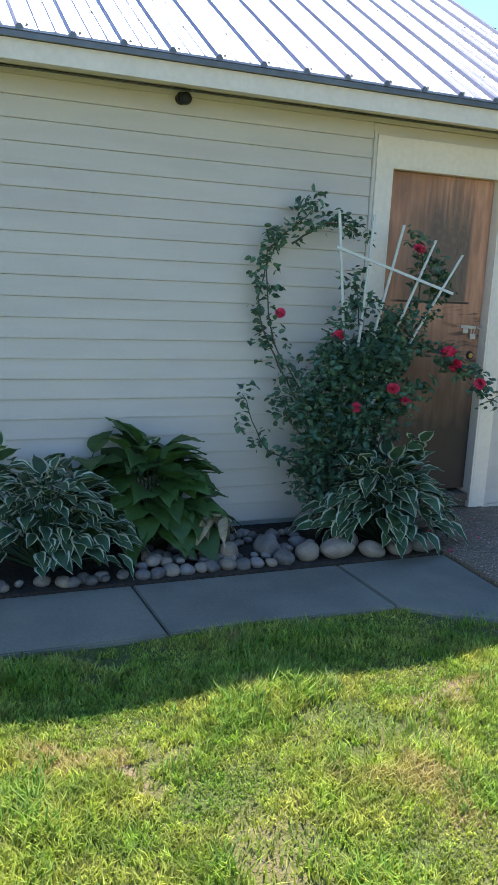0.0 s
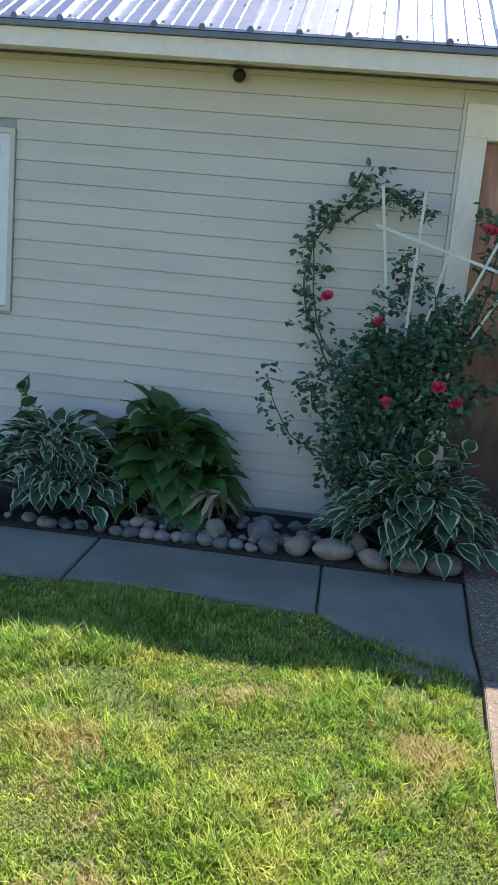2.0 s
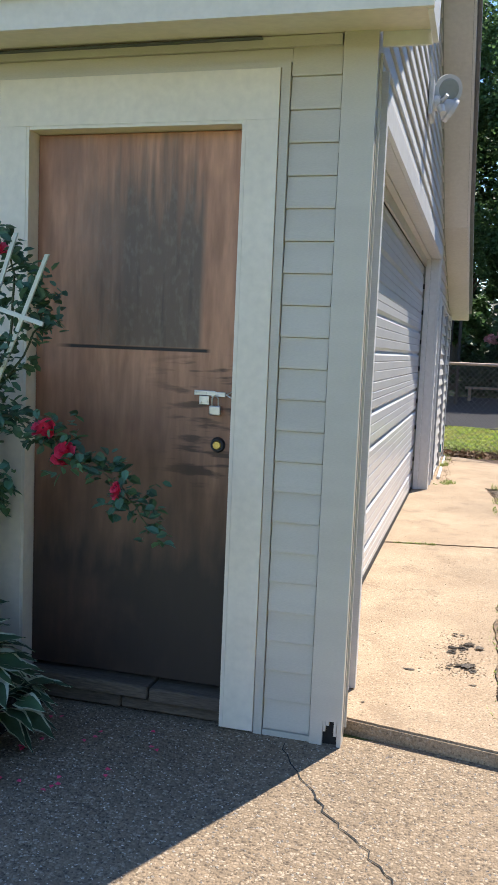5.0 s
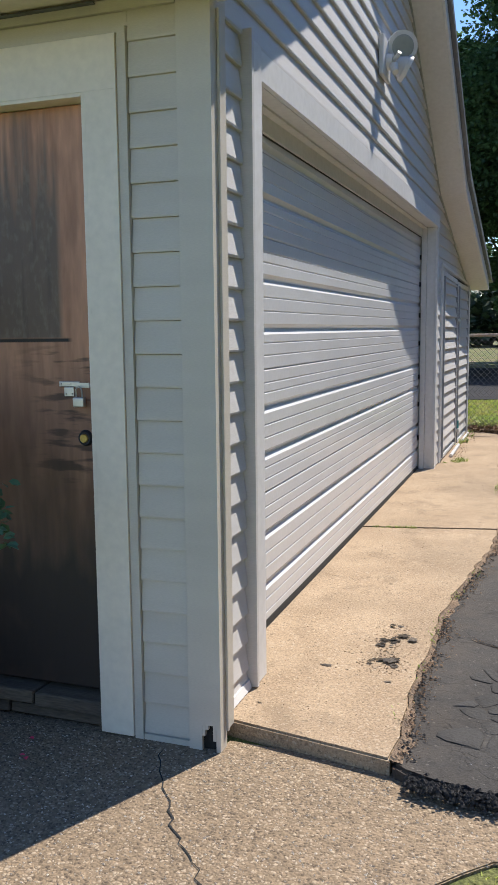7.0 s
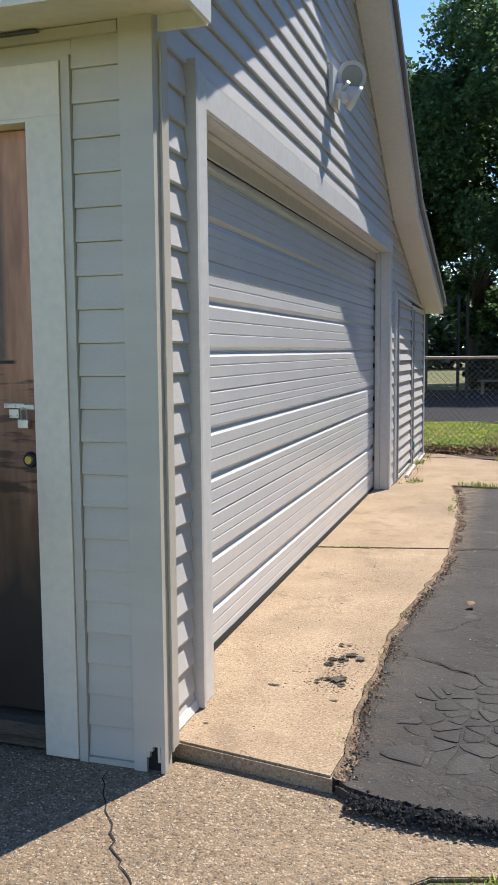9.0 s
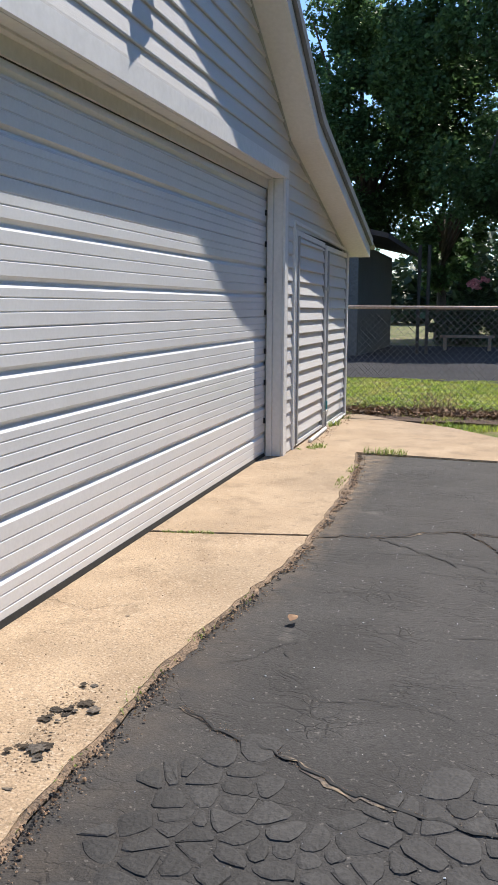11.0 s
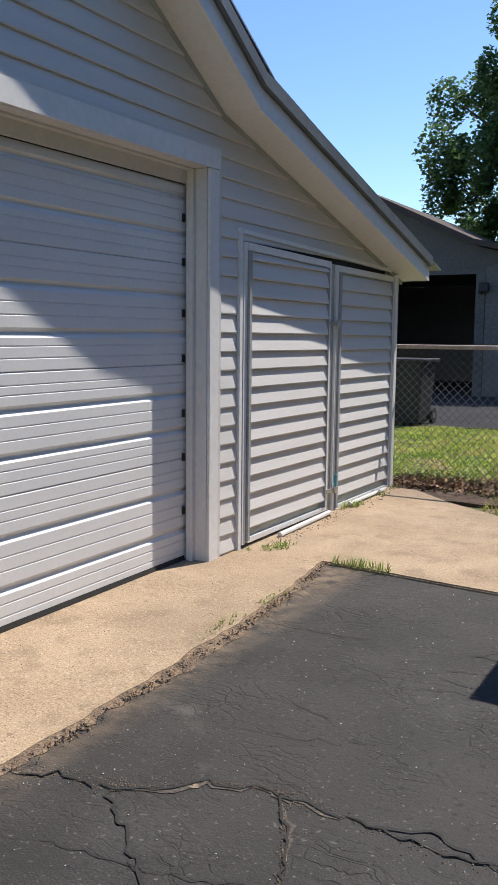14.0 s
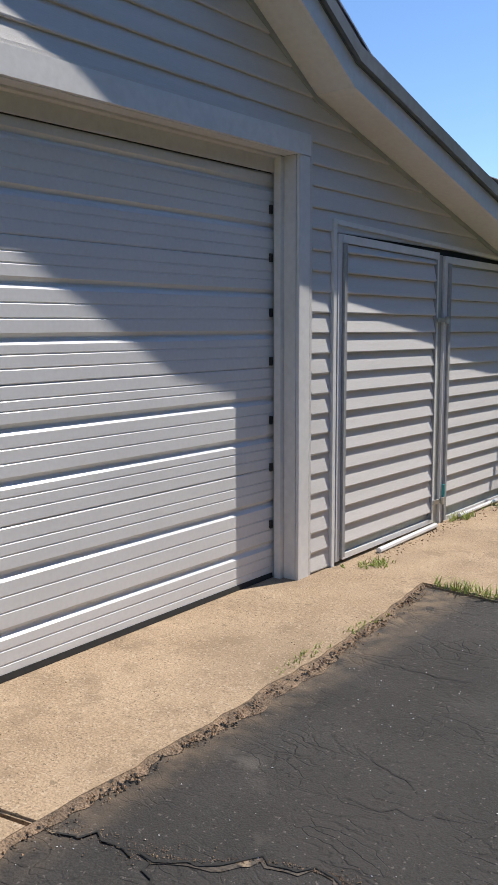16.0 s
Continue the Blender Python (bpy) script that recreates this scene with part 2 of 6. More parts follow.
M_NSIDE2 = mat("shade_dark_neighbour_boards", (0.135, 0.13, 0.12), (0.115, 0.11, 0.10), 0.6, scale=2, fine=20, bump=0.1)
M_JOINT = mat("joint_debris", (0.25, 0.175, 0.115), (0.13, 0.095, 0.068), 1.0, scale=14, fine=120, bump=1.0, fine_amt=0.5, dist=0.01, spots=(26, 0.60, (0.04, 0.034, 0.028)))
M_RIM = mat("crumbled_rim", (0.105, 0.088, 0.072), (0.042, 0.038, 0.035), 1.0, scale=9, fine=90, bump=0.8, fine_amt=0.5, dist=0.006, spots=(13, 0.55, (0.25, 0.195, 0.135)))
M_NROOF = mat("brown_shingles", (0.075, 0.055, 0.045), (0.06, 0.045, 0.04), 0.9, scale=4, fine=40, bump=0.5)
M_GLASSW = mat("white_blind", (0.7, 0.72, 0.68), None, 0.4, fine=10, bump=0.02, fine_amt=0.03)
M_PLASTIC = mat("white_plastic", (0.75, 0.75, 0.76), None, 0.3, fine=20, bump=0.02, fine_amt=0.03)
M_TEAL = mat("teal_clip", (0.02, 0.25, 0.28), None, 0.4, fine=20, bump=0.02)
M_SILL = mat("weathered_sill", (0.14, 0.11, 0.08), (0.09, 0.07, 0.055), 0.9, scale=8, fine=60, bump=0.6, fine_amt=0.3, stretch=(0.4, 3, 3), dist=0.005)
M_CASTER = mat("shadow_caster_skin", (0.3, 0.31, 0.33), None, 0.4, 0.2, fine=20, bump=0.05)
M_RUBBER = mat("rubber", (0.02, 0.02, 0.02), None, 0.8, fine=40, bump=0.1)
M_SANDY = mat("sandy_crack_fill", (0.29, 0.205, 0.135), (0.13, 0.095, 0.07), 1.0, scale=11, fine=90, bump=0.8, fine_amt=0.35, dist=0.006)


def plywood():
    """Stained plywood: vertical grain, a grey weathered upper field and a dark soaked foot."""
    m = mat("stained_plywood", (0.56, 0.29, 0.175), (0.41, 0.20, 0.115), 0.5, scale=5, fine=14, bump=0.3, fine_amt=0.16, stretch=(3.2, 1, 0.5), dist=0.003)
    t = m.node_tree
    n, l = t.nodes, t.links
    p = n["Principled BSDF"]
    geo = n["Geometry"]
    sep = n.new("ShaderNodeSeparateXYZ")
    l.new(geo.outputs["Position"], sep.inputs[0])
    nz = n.new("ShaderNodeTexNoise")
    nz.inputs["Scale"].default_value, nz.inputs["Detail"].default_value = 5, 6
    mp = n.new("ShaderNodeMapping")
    mp.inputs["Scale"].default_value = (3, 1, 0.7)
    l.new(geo.outputs["Position"], mp.inputs[0])
    l.new(mp.outputs[0], nz.inputs[0])

    def wobble(sock, amount):
        a = n.new("ShaderNodeMath")
        a.operation = "MULTIPLY_ADD"
        l.new(nz.outputs[0], a.inputs[0])
        a.inputs[1].default_value = amount
        l.new(sock, a.inputs[2])
        return a.outputs[0]

    def rng(sock, lo, hi, v0=0.0, v1=1.0):
        r = n.new("ShaderNodeMapRange")
        r.inputs[1].default_value, r.inputs[2].default_value, r.inputs[3].default_value, r.inputs[4].default_value = lo, hi, v0, v1
        l.new(sock, r.inputs[0])
        return r.outputs[0]

    def mul(a, b):
        q = n.new("ShaderNodeMath")
        q.operation = "MULTIPLY"
        l.new(a, q.inputs[0])
        l.new(b, q.inputs[1])
        return q.outputs[0]

    def blend(fac, col, to):
        x = n.new("ShaderNodeMix")
        x.data_type = "RGBA"
        l.new(fac, x.inputs[0])
        l.new(col, x.inputs[6])
        x.inputs[7].default_value = (*to, 1)
        return x.outputs[2]

    def noise_at(scale, stretch, seed):
        q = n.new("ShaderNodeTexNoise")
        q.noise_dimensions = "4D"
        q.inputs["W"].default_value = seed
        q.inputs["Scale"].default_value, q.inputs["Detail"].default_value = scale, 5
        w = n.new("ShaderNodeMapping")
        w.inputs["Scale"].default_value = stretch
        l.new(geo.outputs["Position"], w.inputs[0])
        l.new(w.outputs[0], q.inputs[0])
        return q.outputs[0]

    col = p.inputs["Base Color"].links[0].from_socket
    z, x = sep.outputs[2], sep.outputs[0]
    zz, xx = wobble(z, 0.5), wobble(x, 0.16)
    broad = noise_at(2.2, (1, 1, 0.8), 3)
    col = blend(rng(broad, 0.42, 0.68, 0.0, 0.75), col, (0.19, 0.088, 0.055))
    foot = rng(zz, 0.80, 1.62, 1.0, 0.0)
    drips = noise_at(14, (2.2, 1, 0.14), 7)
    flecks = noise_at(60, (1, 1, 0.45), 9)
    grey = mul(mul(rng(xx, 2.92, 3.22), rng(x, 3.435, 3.458, 1.0, 0.0)), rng(z, 1.412, 1.42))
    ragged = n.new("ShaderNodeMath")
    ragged.operation = "MULTIPLY_ADD"
    l.new(drips, ragged.inputs[0])
    ragged.inputs[1].default_value = 1.1
    l.new(z, ragged.inputs[2])
    field = mul(grey, rng(ragged.outputs[0], 2.42, 2.78, 0.88, 0.0))
    col = blend(field, col, (0.12, 0.092, 0.07))
    col = blend(mul(field, rng(flecks, 0.50, 0.66, 0.0, 0.4)), col, (0.27, 0.22, 0.17))
    col = blend(mul(field, rng(drips, 0.55, 0.68, 0.0, 0.5)), col, (0.045, 0.033, 0.027))
    # dark smears along the grain breaks near the lock
    smear = mul(mul(rng(x, 3.22, 3.42), rng(z, 0.85, 0.95)), rng(z, 1.36, 1.40, 1.0, 0.0))
    col = blend(mul(smear, rng(noise_at(9, (0.5, 1, 3.2), 13), 0.52, 0.60, 0.0, 0.75)), col, (0.05, 0.028, 0.02))
    # edge of the lifted top veneer
    edge = mul(mul(rng(z, 1.400, 1.404), rng(z, 1.412, 1.418, 1.0, 0.0)), mul(rng(x, 2.85, 2.92), rng(x, 3.47, 3.49, 1.0, 0.0)))
    col = blend(edge, col, (0.02, 0.014, 0.012))
    col = blend(mul(foot, rng(broad, 0.2, 0.5, 0.75, 0.97)), col, (0.022, 0.017, 0.016))
    l.new(col, p.inputs["Base Color"])
    return m


def asphalt():
    """Old asphalt: small cracks, worn pale patches and crazed plates near the road's edge."""
    m = mat("old_asphalt", (0.0215, 0.0202, 0.0195), (0.037, 0.035, 0.0337), 0.80, scale=2.4, fine=150, bump=0.7, fine_amt=0.45, dist=0.005, spots=(3.3, 0.66, (0.085, 0.078, 0.07)), spec=0.42)
    t = m.node_tree
    n, l = t.nodes, t.links
    p = n["Principled BSDF"]
    geo = n["Geometry"]
    nz = n.new("ShaderNodeTexNoise")
    nz.inputs["Scale"].default_value, nz.inputs["Detail"].default_value = 4, 4
    l.new(geo.outputs["Position"], nz.inputs[0])
    ad = n.new("ShaderNodeVectorMath")
    ad.operation = "MULTIPLY_ADD"
    l.new(nz.outputs["Color"], ad.inputs[0])
    ad.inputs[1].default_value = (0.30, 0.30, 0)
    sq = n.new("ShaderNodeMapping")
    sq.inputs["Scale"].default_value = (0.55, 1.35, 1)
    l.new(geo.outputs["Position"], sq.inputs[0])
    l.new(sq.outputs[0], ad.inputs[2])
    out = []
    for sc in (5.0, 11.0):
        vo = n.new("ShaderNodeTexVoronoi")
        vo.feature = "DISTANCE_TO_EDGE"
        vo.inputs["Scale"].default_value = sc
        l.new(ad.outputs[0], vo.inputs["Vector"])
        r = n.new("ShaderNodeMapRange")
        r.inputs[1].default_value, r.inputs[2].default_value = 0.0, 0.05
        l.new(vo.outputs["Distance"], r.inputs[0])
        out.append(r.outputs[0])
    mn = n.new("ShaderNodeMath")
    mn.operation = "MULTIPLY"
    l.new(out[0], mn.inputs[0])
    l.new(out[1], mn.inputs[1])
    zone = n.new("ShaderNodeTexNoise")
    zone.inputs["Scale"].default_value, zone.inputs["Detail"].default_value = 3.6, 6
    l.new(geo.outputs["Position"], zone.inputs[0])
    zr = n.new("ShaderNodeMapRange")
    zr.inputs[1].default_value, zr.inputs[2].default_value = 0.45, 0.68
    zr.inputs[3].default_value, zr.inputs[4].default_value = 0.05, 0.5
    l.new(zone.outputs[0], zr.inputs[0])
    mx = n.new("ShaderNodeMix")
    mx.inputs[2].default_value = 1.0
    l.new(zr.outputs[0], mx.inputs[0])
    l.new(mn.outputs[0], mx.inputs[3])
    dk = n.new("ShaderNodeMix")
    dk.data_type = "RGBA"
    l.new(mx.outputs[0], dk.inputs[0])
    dk.inputs[6].default_value = (0.010, 0.009, 0.008, 1)
    l.new(p.inputs["Base Color"].links[0].from_socket, dk.inputs[7])
    l.new(dk.outputs[2], p.inputs["Base Color"])
    bn = n.new("ShaderNodeBump")
    bn.inputs["Strength"].default_value, bn.inputs["Distance"].default_value = 0.8, 0.010
    l.new(mx.outputs[0], bn.inputs["Height"])
    l.new(p.inputs["Normal"].links[0].from_socket, bn.inputs["Normal"])
    l.new(bn.outputs[0], p.inputs["Normal"])
    # brownish wear, tiny pale stones, then sand washed off the concrete's edge
    layer(m, 1.1, 0.45, 0.70, (0.034, 0.0308, 0.0292), 0.7)
    layer(m, 70, 0.66, 0.70, (0.13, 0.12, 0.11), 0.7, detail=2)
    layer(m, 38, 0.60, 0.68, (0.010, 0.009, 0.009), 0.7, detail=4)
    sand = layer(m, 11, 0.30, 0.62, (0.24, 0.175, 0.115), 1.0)
    sep = n.new("ShaderNodeSeparateXYZ")
    l.new(geo.outputs["Position"], sep.inputs[0])
    near = n.new("ShaderNodeMapRange")
    near.inputs[1].default_value, near.inputs[2].default_value = 4.72, 4.96
    near.inputs[3].default_value, near.inputs[4].default_value = 0.75, 0.0
    l.new(sep.outputs[0], near.inputs[0])
    far = n.new("ShaderNodeMapRange")
    far.inputs[1].default_value, far.inputs[2].default_value = 6.8, 8.4
    far.inputs[3].default_value, far.inputs[4].default_value = 0.12, 1.0
    l.new(sep.outputs[1], far.inputs[0])
    both = n.new("ShaderNodeMath")
    both.operation = "MULTIPLY"
    l.new(near.outputs[0], both.inputs[0])
    l.new(far.outputs[0], both.inputs[1])
    l.new(both.outputs[0], sand.inputs[4])
    return m


M_PLATE = mat("asphalt_plate", (0.0235, 0.0225, 0.0222), (0.034, 0.0328, 0.032), 0.76, scale=9, fine=90, bump=1.0, fine_amt=0.35, vary=0.22, dist=0.004, spec=0.4)
M_PLY = plywood()
M_ASPH = asphalt()


# ---- mesh helpers ----
def part(name, bm, material, parent=None, label="", kind="", smooth=False):
    me = bpy.data.meshes.new(name)
    if isinstance(bm, tuple):
        me.from_pydata(bm[0], [], bm[1])
    else:
        bm.normal_update()
        bm.to_mesh(me)
        bm.free()
    for x in (material if isinstance(material, list) else [material]):
        me.materials.append(x)
    if smooth:
        me.polygons.foreach_set("use_smooth", [True] * len(me.polygons))
    ob = new(name, me)
    ob.parent = parent
    return tagged(ob, label, kind=kind)


def empty(name, x, y, z, label, category, group=""):
    e = new(name)
    e.empty_display_size = 0.1
    e.location = (x, y, z)
    return tagged(e, label, category, group)


def under(ob, parent):
    """Parents ob under a thing, keeping ob where it is in the world."""
    ob.parent = parent
    ob.matrix_parent_inverse = parent_matrix(parent).inverted()
    return ob


def parent_matrix(p):
    m = p.matrix_basis.copy()
    while p.parent:
        m = p.parent.matrix_basis @ p.matrix_parent_inverse @ m
        p = p.parent
    return m


def piece(name, bm, material, thing, label="", kind="", smooth=False):
    """A part given in world coordinates, under a thing."""
    return under(part(name, bm, material, None, label, kind, smooth), thing)


def box(bm, x0, x1, y0, y1, z0, z1, bevel=0.0):
    r = bmesh.ops.create_cube(bm, size=1.0)
    bmesh.ops.transform(bm, matrix=Matrix.Translation(((x0 + x1) / 2, (y0 + y1) / 2, (z0 + z1) / 2)) @ Matrix.Diagonal((x1 - x0, y1 - y0, z1 - z0, 1)), verts=r["verts"])
    if bevel:
        es = {e for v in r["verts"] for e in v.link_edges}
        bmesh.ops.bevel(bm, geom=list(es), offset=bevel, segments=2, affect="EDGES", profile=0.5)
    return bm


def one(*a, **k):
    return box(bmesh.new(), *a, **k)


def prism(bm, loop0, loop1):
    """A solid between two matching loops of points."""
    a = [bm.verts.new(p) for p in loop0]
    b = [bm.verts.new(p) for p in loop1]
    n = len(a)
    bm.faces.new(a)
    bm.faces.new(list(reversed(b)))
    for i in range(n):
        bm.faces.new((a[i], b[i], b[(i + 1) % n], a[(i + 1) % n]))
    bmesh.ops.recalc_face_normals(bm, faces=bm.faces)
    return bm


def tube(bm, pts, radii, sides=6):
    rings = []
    for i, p in enumerate(pts):
        p = Vector(p)
        d = Vector(pts[min(i + 1, len(pts) - 1)]) - Vector(pts[max(i - 1, 0)])
        d = d.normalized() if d.length else Vector((0, 0, 1))
        u = d.cross(Vector((0.3, 0.9, 0.2))).normalized()
        w = d.cross(u)
        r = radii[i] if isinstance(radii, (list, tuple)) else radii
        rings.append([bm.verts.new(p + (u * math.cos(6.2832 * k / sides) + w * math.sin(6.2832 * k / sides)) * r) for k in range(sides)])
    for a, b in zip(rings, rings[1:]):
        for k in range(sides):
            bm.faces.new((a[k], a[(k + 1) % sides], b[(k + 1) % sides], b[k]))
    bm.faces.new(list(reversed(rings[0])))
    bm.faces.new(rings[-1])
    return bm


def disc(bm, centre, axis, r0, r1, depth, seg=20):
    """A cone or drum with its base at centre, along axis."""
    m = Vector(axis).to_track_quat("Z", "Y").to_matrix().to_4x4()
    r = bmesh.ops.create_cone(bm, cap_ends=True, segments=seg, radius1=r0, radius2=r1, depth=depth)
    bmesh.ops.transform(bm, matrix=Matrix.Translation(centre) @ m @ Matrix.Translation((0, 0, depth / 2)), verts=r["verts"])
    return bm


rng = np.random.default_rng(7)


def leaves(pos, size, droop=0.3, width=0.42, jitter=0.35, heading=None):
    """Folded leaf blades, one at each place: arrays for from_pydata."""
    n = len(pos)
    s = size * (1 + jitter * rng.uniform(-1, 1, n))[:, None]
    az = rng.uniform(0, 6.2832, n) if heading is None else heading
    el = rng.normal(-droop, 0.5, n)
    d = np.stack([np.cos(az) * np.cos(el), np.sin(az) * np.cos(el), np.sin(el)], 1)
    side = np.stack([-np.sin(az), np.cos(az), np.zeros(n)], 1)
    roll = rng.normal(0, 0.6, n)[:, None]
    up = np.cross(d, side)
    side2 = side * np.cos(roll) + up * np.sin(roll)
    up2 = -side * np.sin(roll) + up * np.cos(roll)
    v = np.stack([pos, pos + s * (0.5 * d + width * side2 + 0.12 * up2), pos + s * d, pos + s * (0.5 * d - width * side2 + 0.12 * up2)], 1).reshape(-1, 3)
    i = np.arange(n)[:, None] * 4
    f = np.concatenate([i + [0, 1, 2], i + [0, 2, 3]], 0)
    return v.tolist(), f.tolist()


def ground_z(x, y):
    if y < 4.3:
        return -0.055
    if y < 5.0:
        return -0.055 + (y - 4.3) / 0.7 * 0.055
    if y < 18:
        return 0.0 + 0.0118 * (y - 5.0)
    return 0.153


def slab_z(y):
    return 0.05 + 0.0122 * (y - 4.85)


def blades(name, n, region, keep, h0, h1, material, z=None, thing=None, width=0.0035, label=""):
    """Grass: tapered bent blades over a region (x0, x1, y0, y1)."""
    x = rng.uniform(region[0], region[1], n)
    y = rng.uniform(region[2], region[3], n)
    k = np.array([keep(a, b) for a, b in zip(x, y)])
    x, y = x[k], y[k]
    n = len(x)
    if not n:
        return None
    zz = np.array([ground_z(a, b) for a, b in zip(x, y)]) if z is None else np.array([z(a, b) for a, b in zip(x, y)])
    h = rng.uniform(h0, h1, n) * (0.75 + 0.5 * np.sin(x * 5.1 + 1.3 * np.sin(y * 4)) * np.sin(y * 6.3))
    az = rng.uniform(0, 6.2832, n)
    lean = rng.uniform(0.2, 1.3, n) * h
    w = rng.uniform(0.7, 1.3, n) * width
    sx, sy = -np.sin(az) * w, np.cos(az) * w
    cx, cy = np.cos(az) * lean, np.sin(az) * lean
    v = np.stack([
        np.stack([x - sx, y - sy, zz], 1), np.stack([x + sx, y + sy, zz], 1),
        np.stack([x + cx * 0.35 + sx * 0.8, y + cy * 0.35 + sy * 0.8, zz + h * 0.6], 1),
        np.stack([x + cx * 0.35 - sx * 0.8, y + cy * 0.35 - sy * 0.8, zz + h * 0.6], 1),
        np.stack([x + cx, y + cy, zz + h], 1)], 1).reshape(-1, 3)
    i = np.arange(n)[:, None] * 5
    f = (i + [0, 1, 2, 3]).tolist() + (i + [3, 2, 4]).tolist()
    return tagged(part(name, (v.tolist(), f), material, None, label, "stuff"), category="grass")


def oval_leaves(pos, size):
    """Small cupped oval leaflets, six corners each."""
    n = len(pos)
    s = size * rng.uniform(0.65, 1.35, n)[:, None]
    az, el = rng.uniform(0, 6.2832, n), rng.normal(-0.25, 0.5, n)
    d = np.stack([np.cos(az) * np.cos(el), np.sin(az) * np.cos(el), np.sin(el)], 1)
    side = np.stack([-np.sin(az), np.cos(az), np.zeros(n)], 1)
    roll = rng.normal(0, 0.6, n)[:, None]
    up = np.cross(d, side)
    a = side * np.cos(roll) + up * np.sin(roll)
    u = -side * np.sin(roll) + up * np.cos(roll)
    v = np.stack([pos] + [pos + s * (f * d + w * a + 0.1 * u) for f, w in ((0.28, 0.30), (0.68, 0.27))] + [pos + s * d] + [pos + s * (f * d - w * a + 0.1 * u) for f, w in ((0.68, 0.27), (0.28, 0.30))], 1).reshape(-1, 3)
    i = np.arange(n)[:, None] * 6
    f = np.concatenate([i + [0, 1, 2], i + [0, 2, 3], i + [0, 3, 4], i + [0, 4, 5]], 0)
    return v.tolist(), f.tolist()


# ---- ground ----
def sheet():
    xs = sorted({-600, -200, -60, -20, *np.arange(-6, 12.1, 0.5).tolist(), 20, 60, 200, 600})
    ys = sorted({-600, -200, -60, -20, *np.arange(-4, 4.1, 0.5).tolist(), 4.3, 4.65, 5.0, *np.arange(5.5, 18.1, 0.5).tolist(), 25, 40, 80, 200, 600})
    v = [(x, y, ground_z(x, y)) for y in ys for x in xs]
    w = len(xs)
    f = [(j * w + i, j * w + i + 1, (j + 1) * w + i + 1, (j + 1) * w + i) for j in range(len(ys) - 1) for i in range(w - 1)]
    return v, f


tagged(part("ground", sheet(), M_LAWN, kind="structure"), "dry patchy lawn soil under short grass", "lawn")


def plate(name, outline, top, thick, material, label="", category="pavement", bevel=0.006):
    """A paving slab with a given outline; top(x, y) is its upper face."""
    bm = bmesh.new()
    lo = [bm.verts.new((x, y, top(x, y) - thick)) for x, y in outline]
    hi = [bm.verts.new((x, y, top(x, y))) for x, y in outline]
    n = len(outline)
    bm.faces.new(list(reversed(lo)))
    f = bm.faces.new(hi)
    for i in range(n):
        bm.faces.new((lo[i], lo[(i + 1) % n], hi[(i + 1) % n], hi[i]))
    bmesh.ops.recalc_face_normals(bm, faces=bm.faces)
    if bevel:
        bmesh.ops.bevel(bm, geom=list(f.edges), offset=bevel, segments=2, affect="EDGES")
    bmesh.ops.triangulate(bm, faces=[g for g in bm.faces if len(g.verts) > 4])
    return tagged(part(name, bm, material, kind="structure"), label, category)


def rag(a, b, n, amp, seed=1):
    """A ragged line from a to b."""
    r = random.Random(seed)
    dx, dy = b[0] - a[0], b[1] - a[1]
    ln = math.hypot(dx, dy)
    return [(a[0] + dx * i / n - dy / ln * r.uniform(-amp, amp), a[1] + dy * i / n + dx / ln * r.uniform(-amp, amp)) for i in range(n + 1)]


joints = [2.14, 0.965, -0.21, -1.385, -2.56, -3.735]
walk_z = lambda x, y: -0.03
plate("pavement_slab", [(2.146, 3.955), (2.146, 3.35), (2.42, 3.12), (2.62, 2.98), (2.795, 2.90), (2.80, 3.2), (2.855, 3.955)], walk_z, 0.08, M_CONC, "grey concrete garden path slab with a curved grassy edge")
for a, b in zip(joints, joints[1:]):
    plate("pavement_slab", [(b + 0.006, 3.955), (b + 0.006, 3.36), (a - 0.006, 3.35), (a - 0.006, 3.955)], walk_z, 0.08, M_CONC, "grey concrete garden path slab beside a planted bed")
pad_edge = rag((3.55, 3.0), (4.27, 3.72), 8, 0.02, 3) + rag((4.27, 3.72), (5.0, 4.36), 8, 0.02, 4)[1:] + [(5.5, 4.52), (6.4, 4.5)]
plate("pavement", [(2.868, 4.78), (2.868, 3.955), (2.812, 3.2), (2.805, 2.89)] + rag((2.81, 2.88), (3.45, 2.86), 8, 0.012, 5)[1:] + pad_edge + [(6.4, 4.70), (4.66, 4.72), (4.66, 4.80), (4.055, 4.80), (4.055, 4.78)], lambda x, y: -0.012 + 0.002 * (y - 2.9), 0.09, M_AGG, "exposed pebble concrete pad in front of the wooden door", bevel=0.004)
plate("soil_edge", [(x - 0.02, y + 0.02) for x, y in pad_edge[:18]] + [(x + 0.12, y - 0.12) for x, y in reversed(pad_edge[:18])], lambda x, y: -0.022, 0.05, M_LAWN, "soil along the edge of the pebble pad", "soil", bevel=0)
plate("pavement_near", rag((2.805, 2.872), (3.43, 2.848), 8, 0.012, 5) + [(3.46, 2.4), (3.42, 1.2), (3.36, -2.5), (2.62, -2.5), (2.66, 1.2), (2.74, 2.2)], lambda x, y: -0.02, 0.09, M_PATH, "sunlit tan concrete path with a rough face", bevel=0.004)

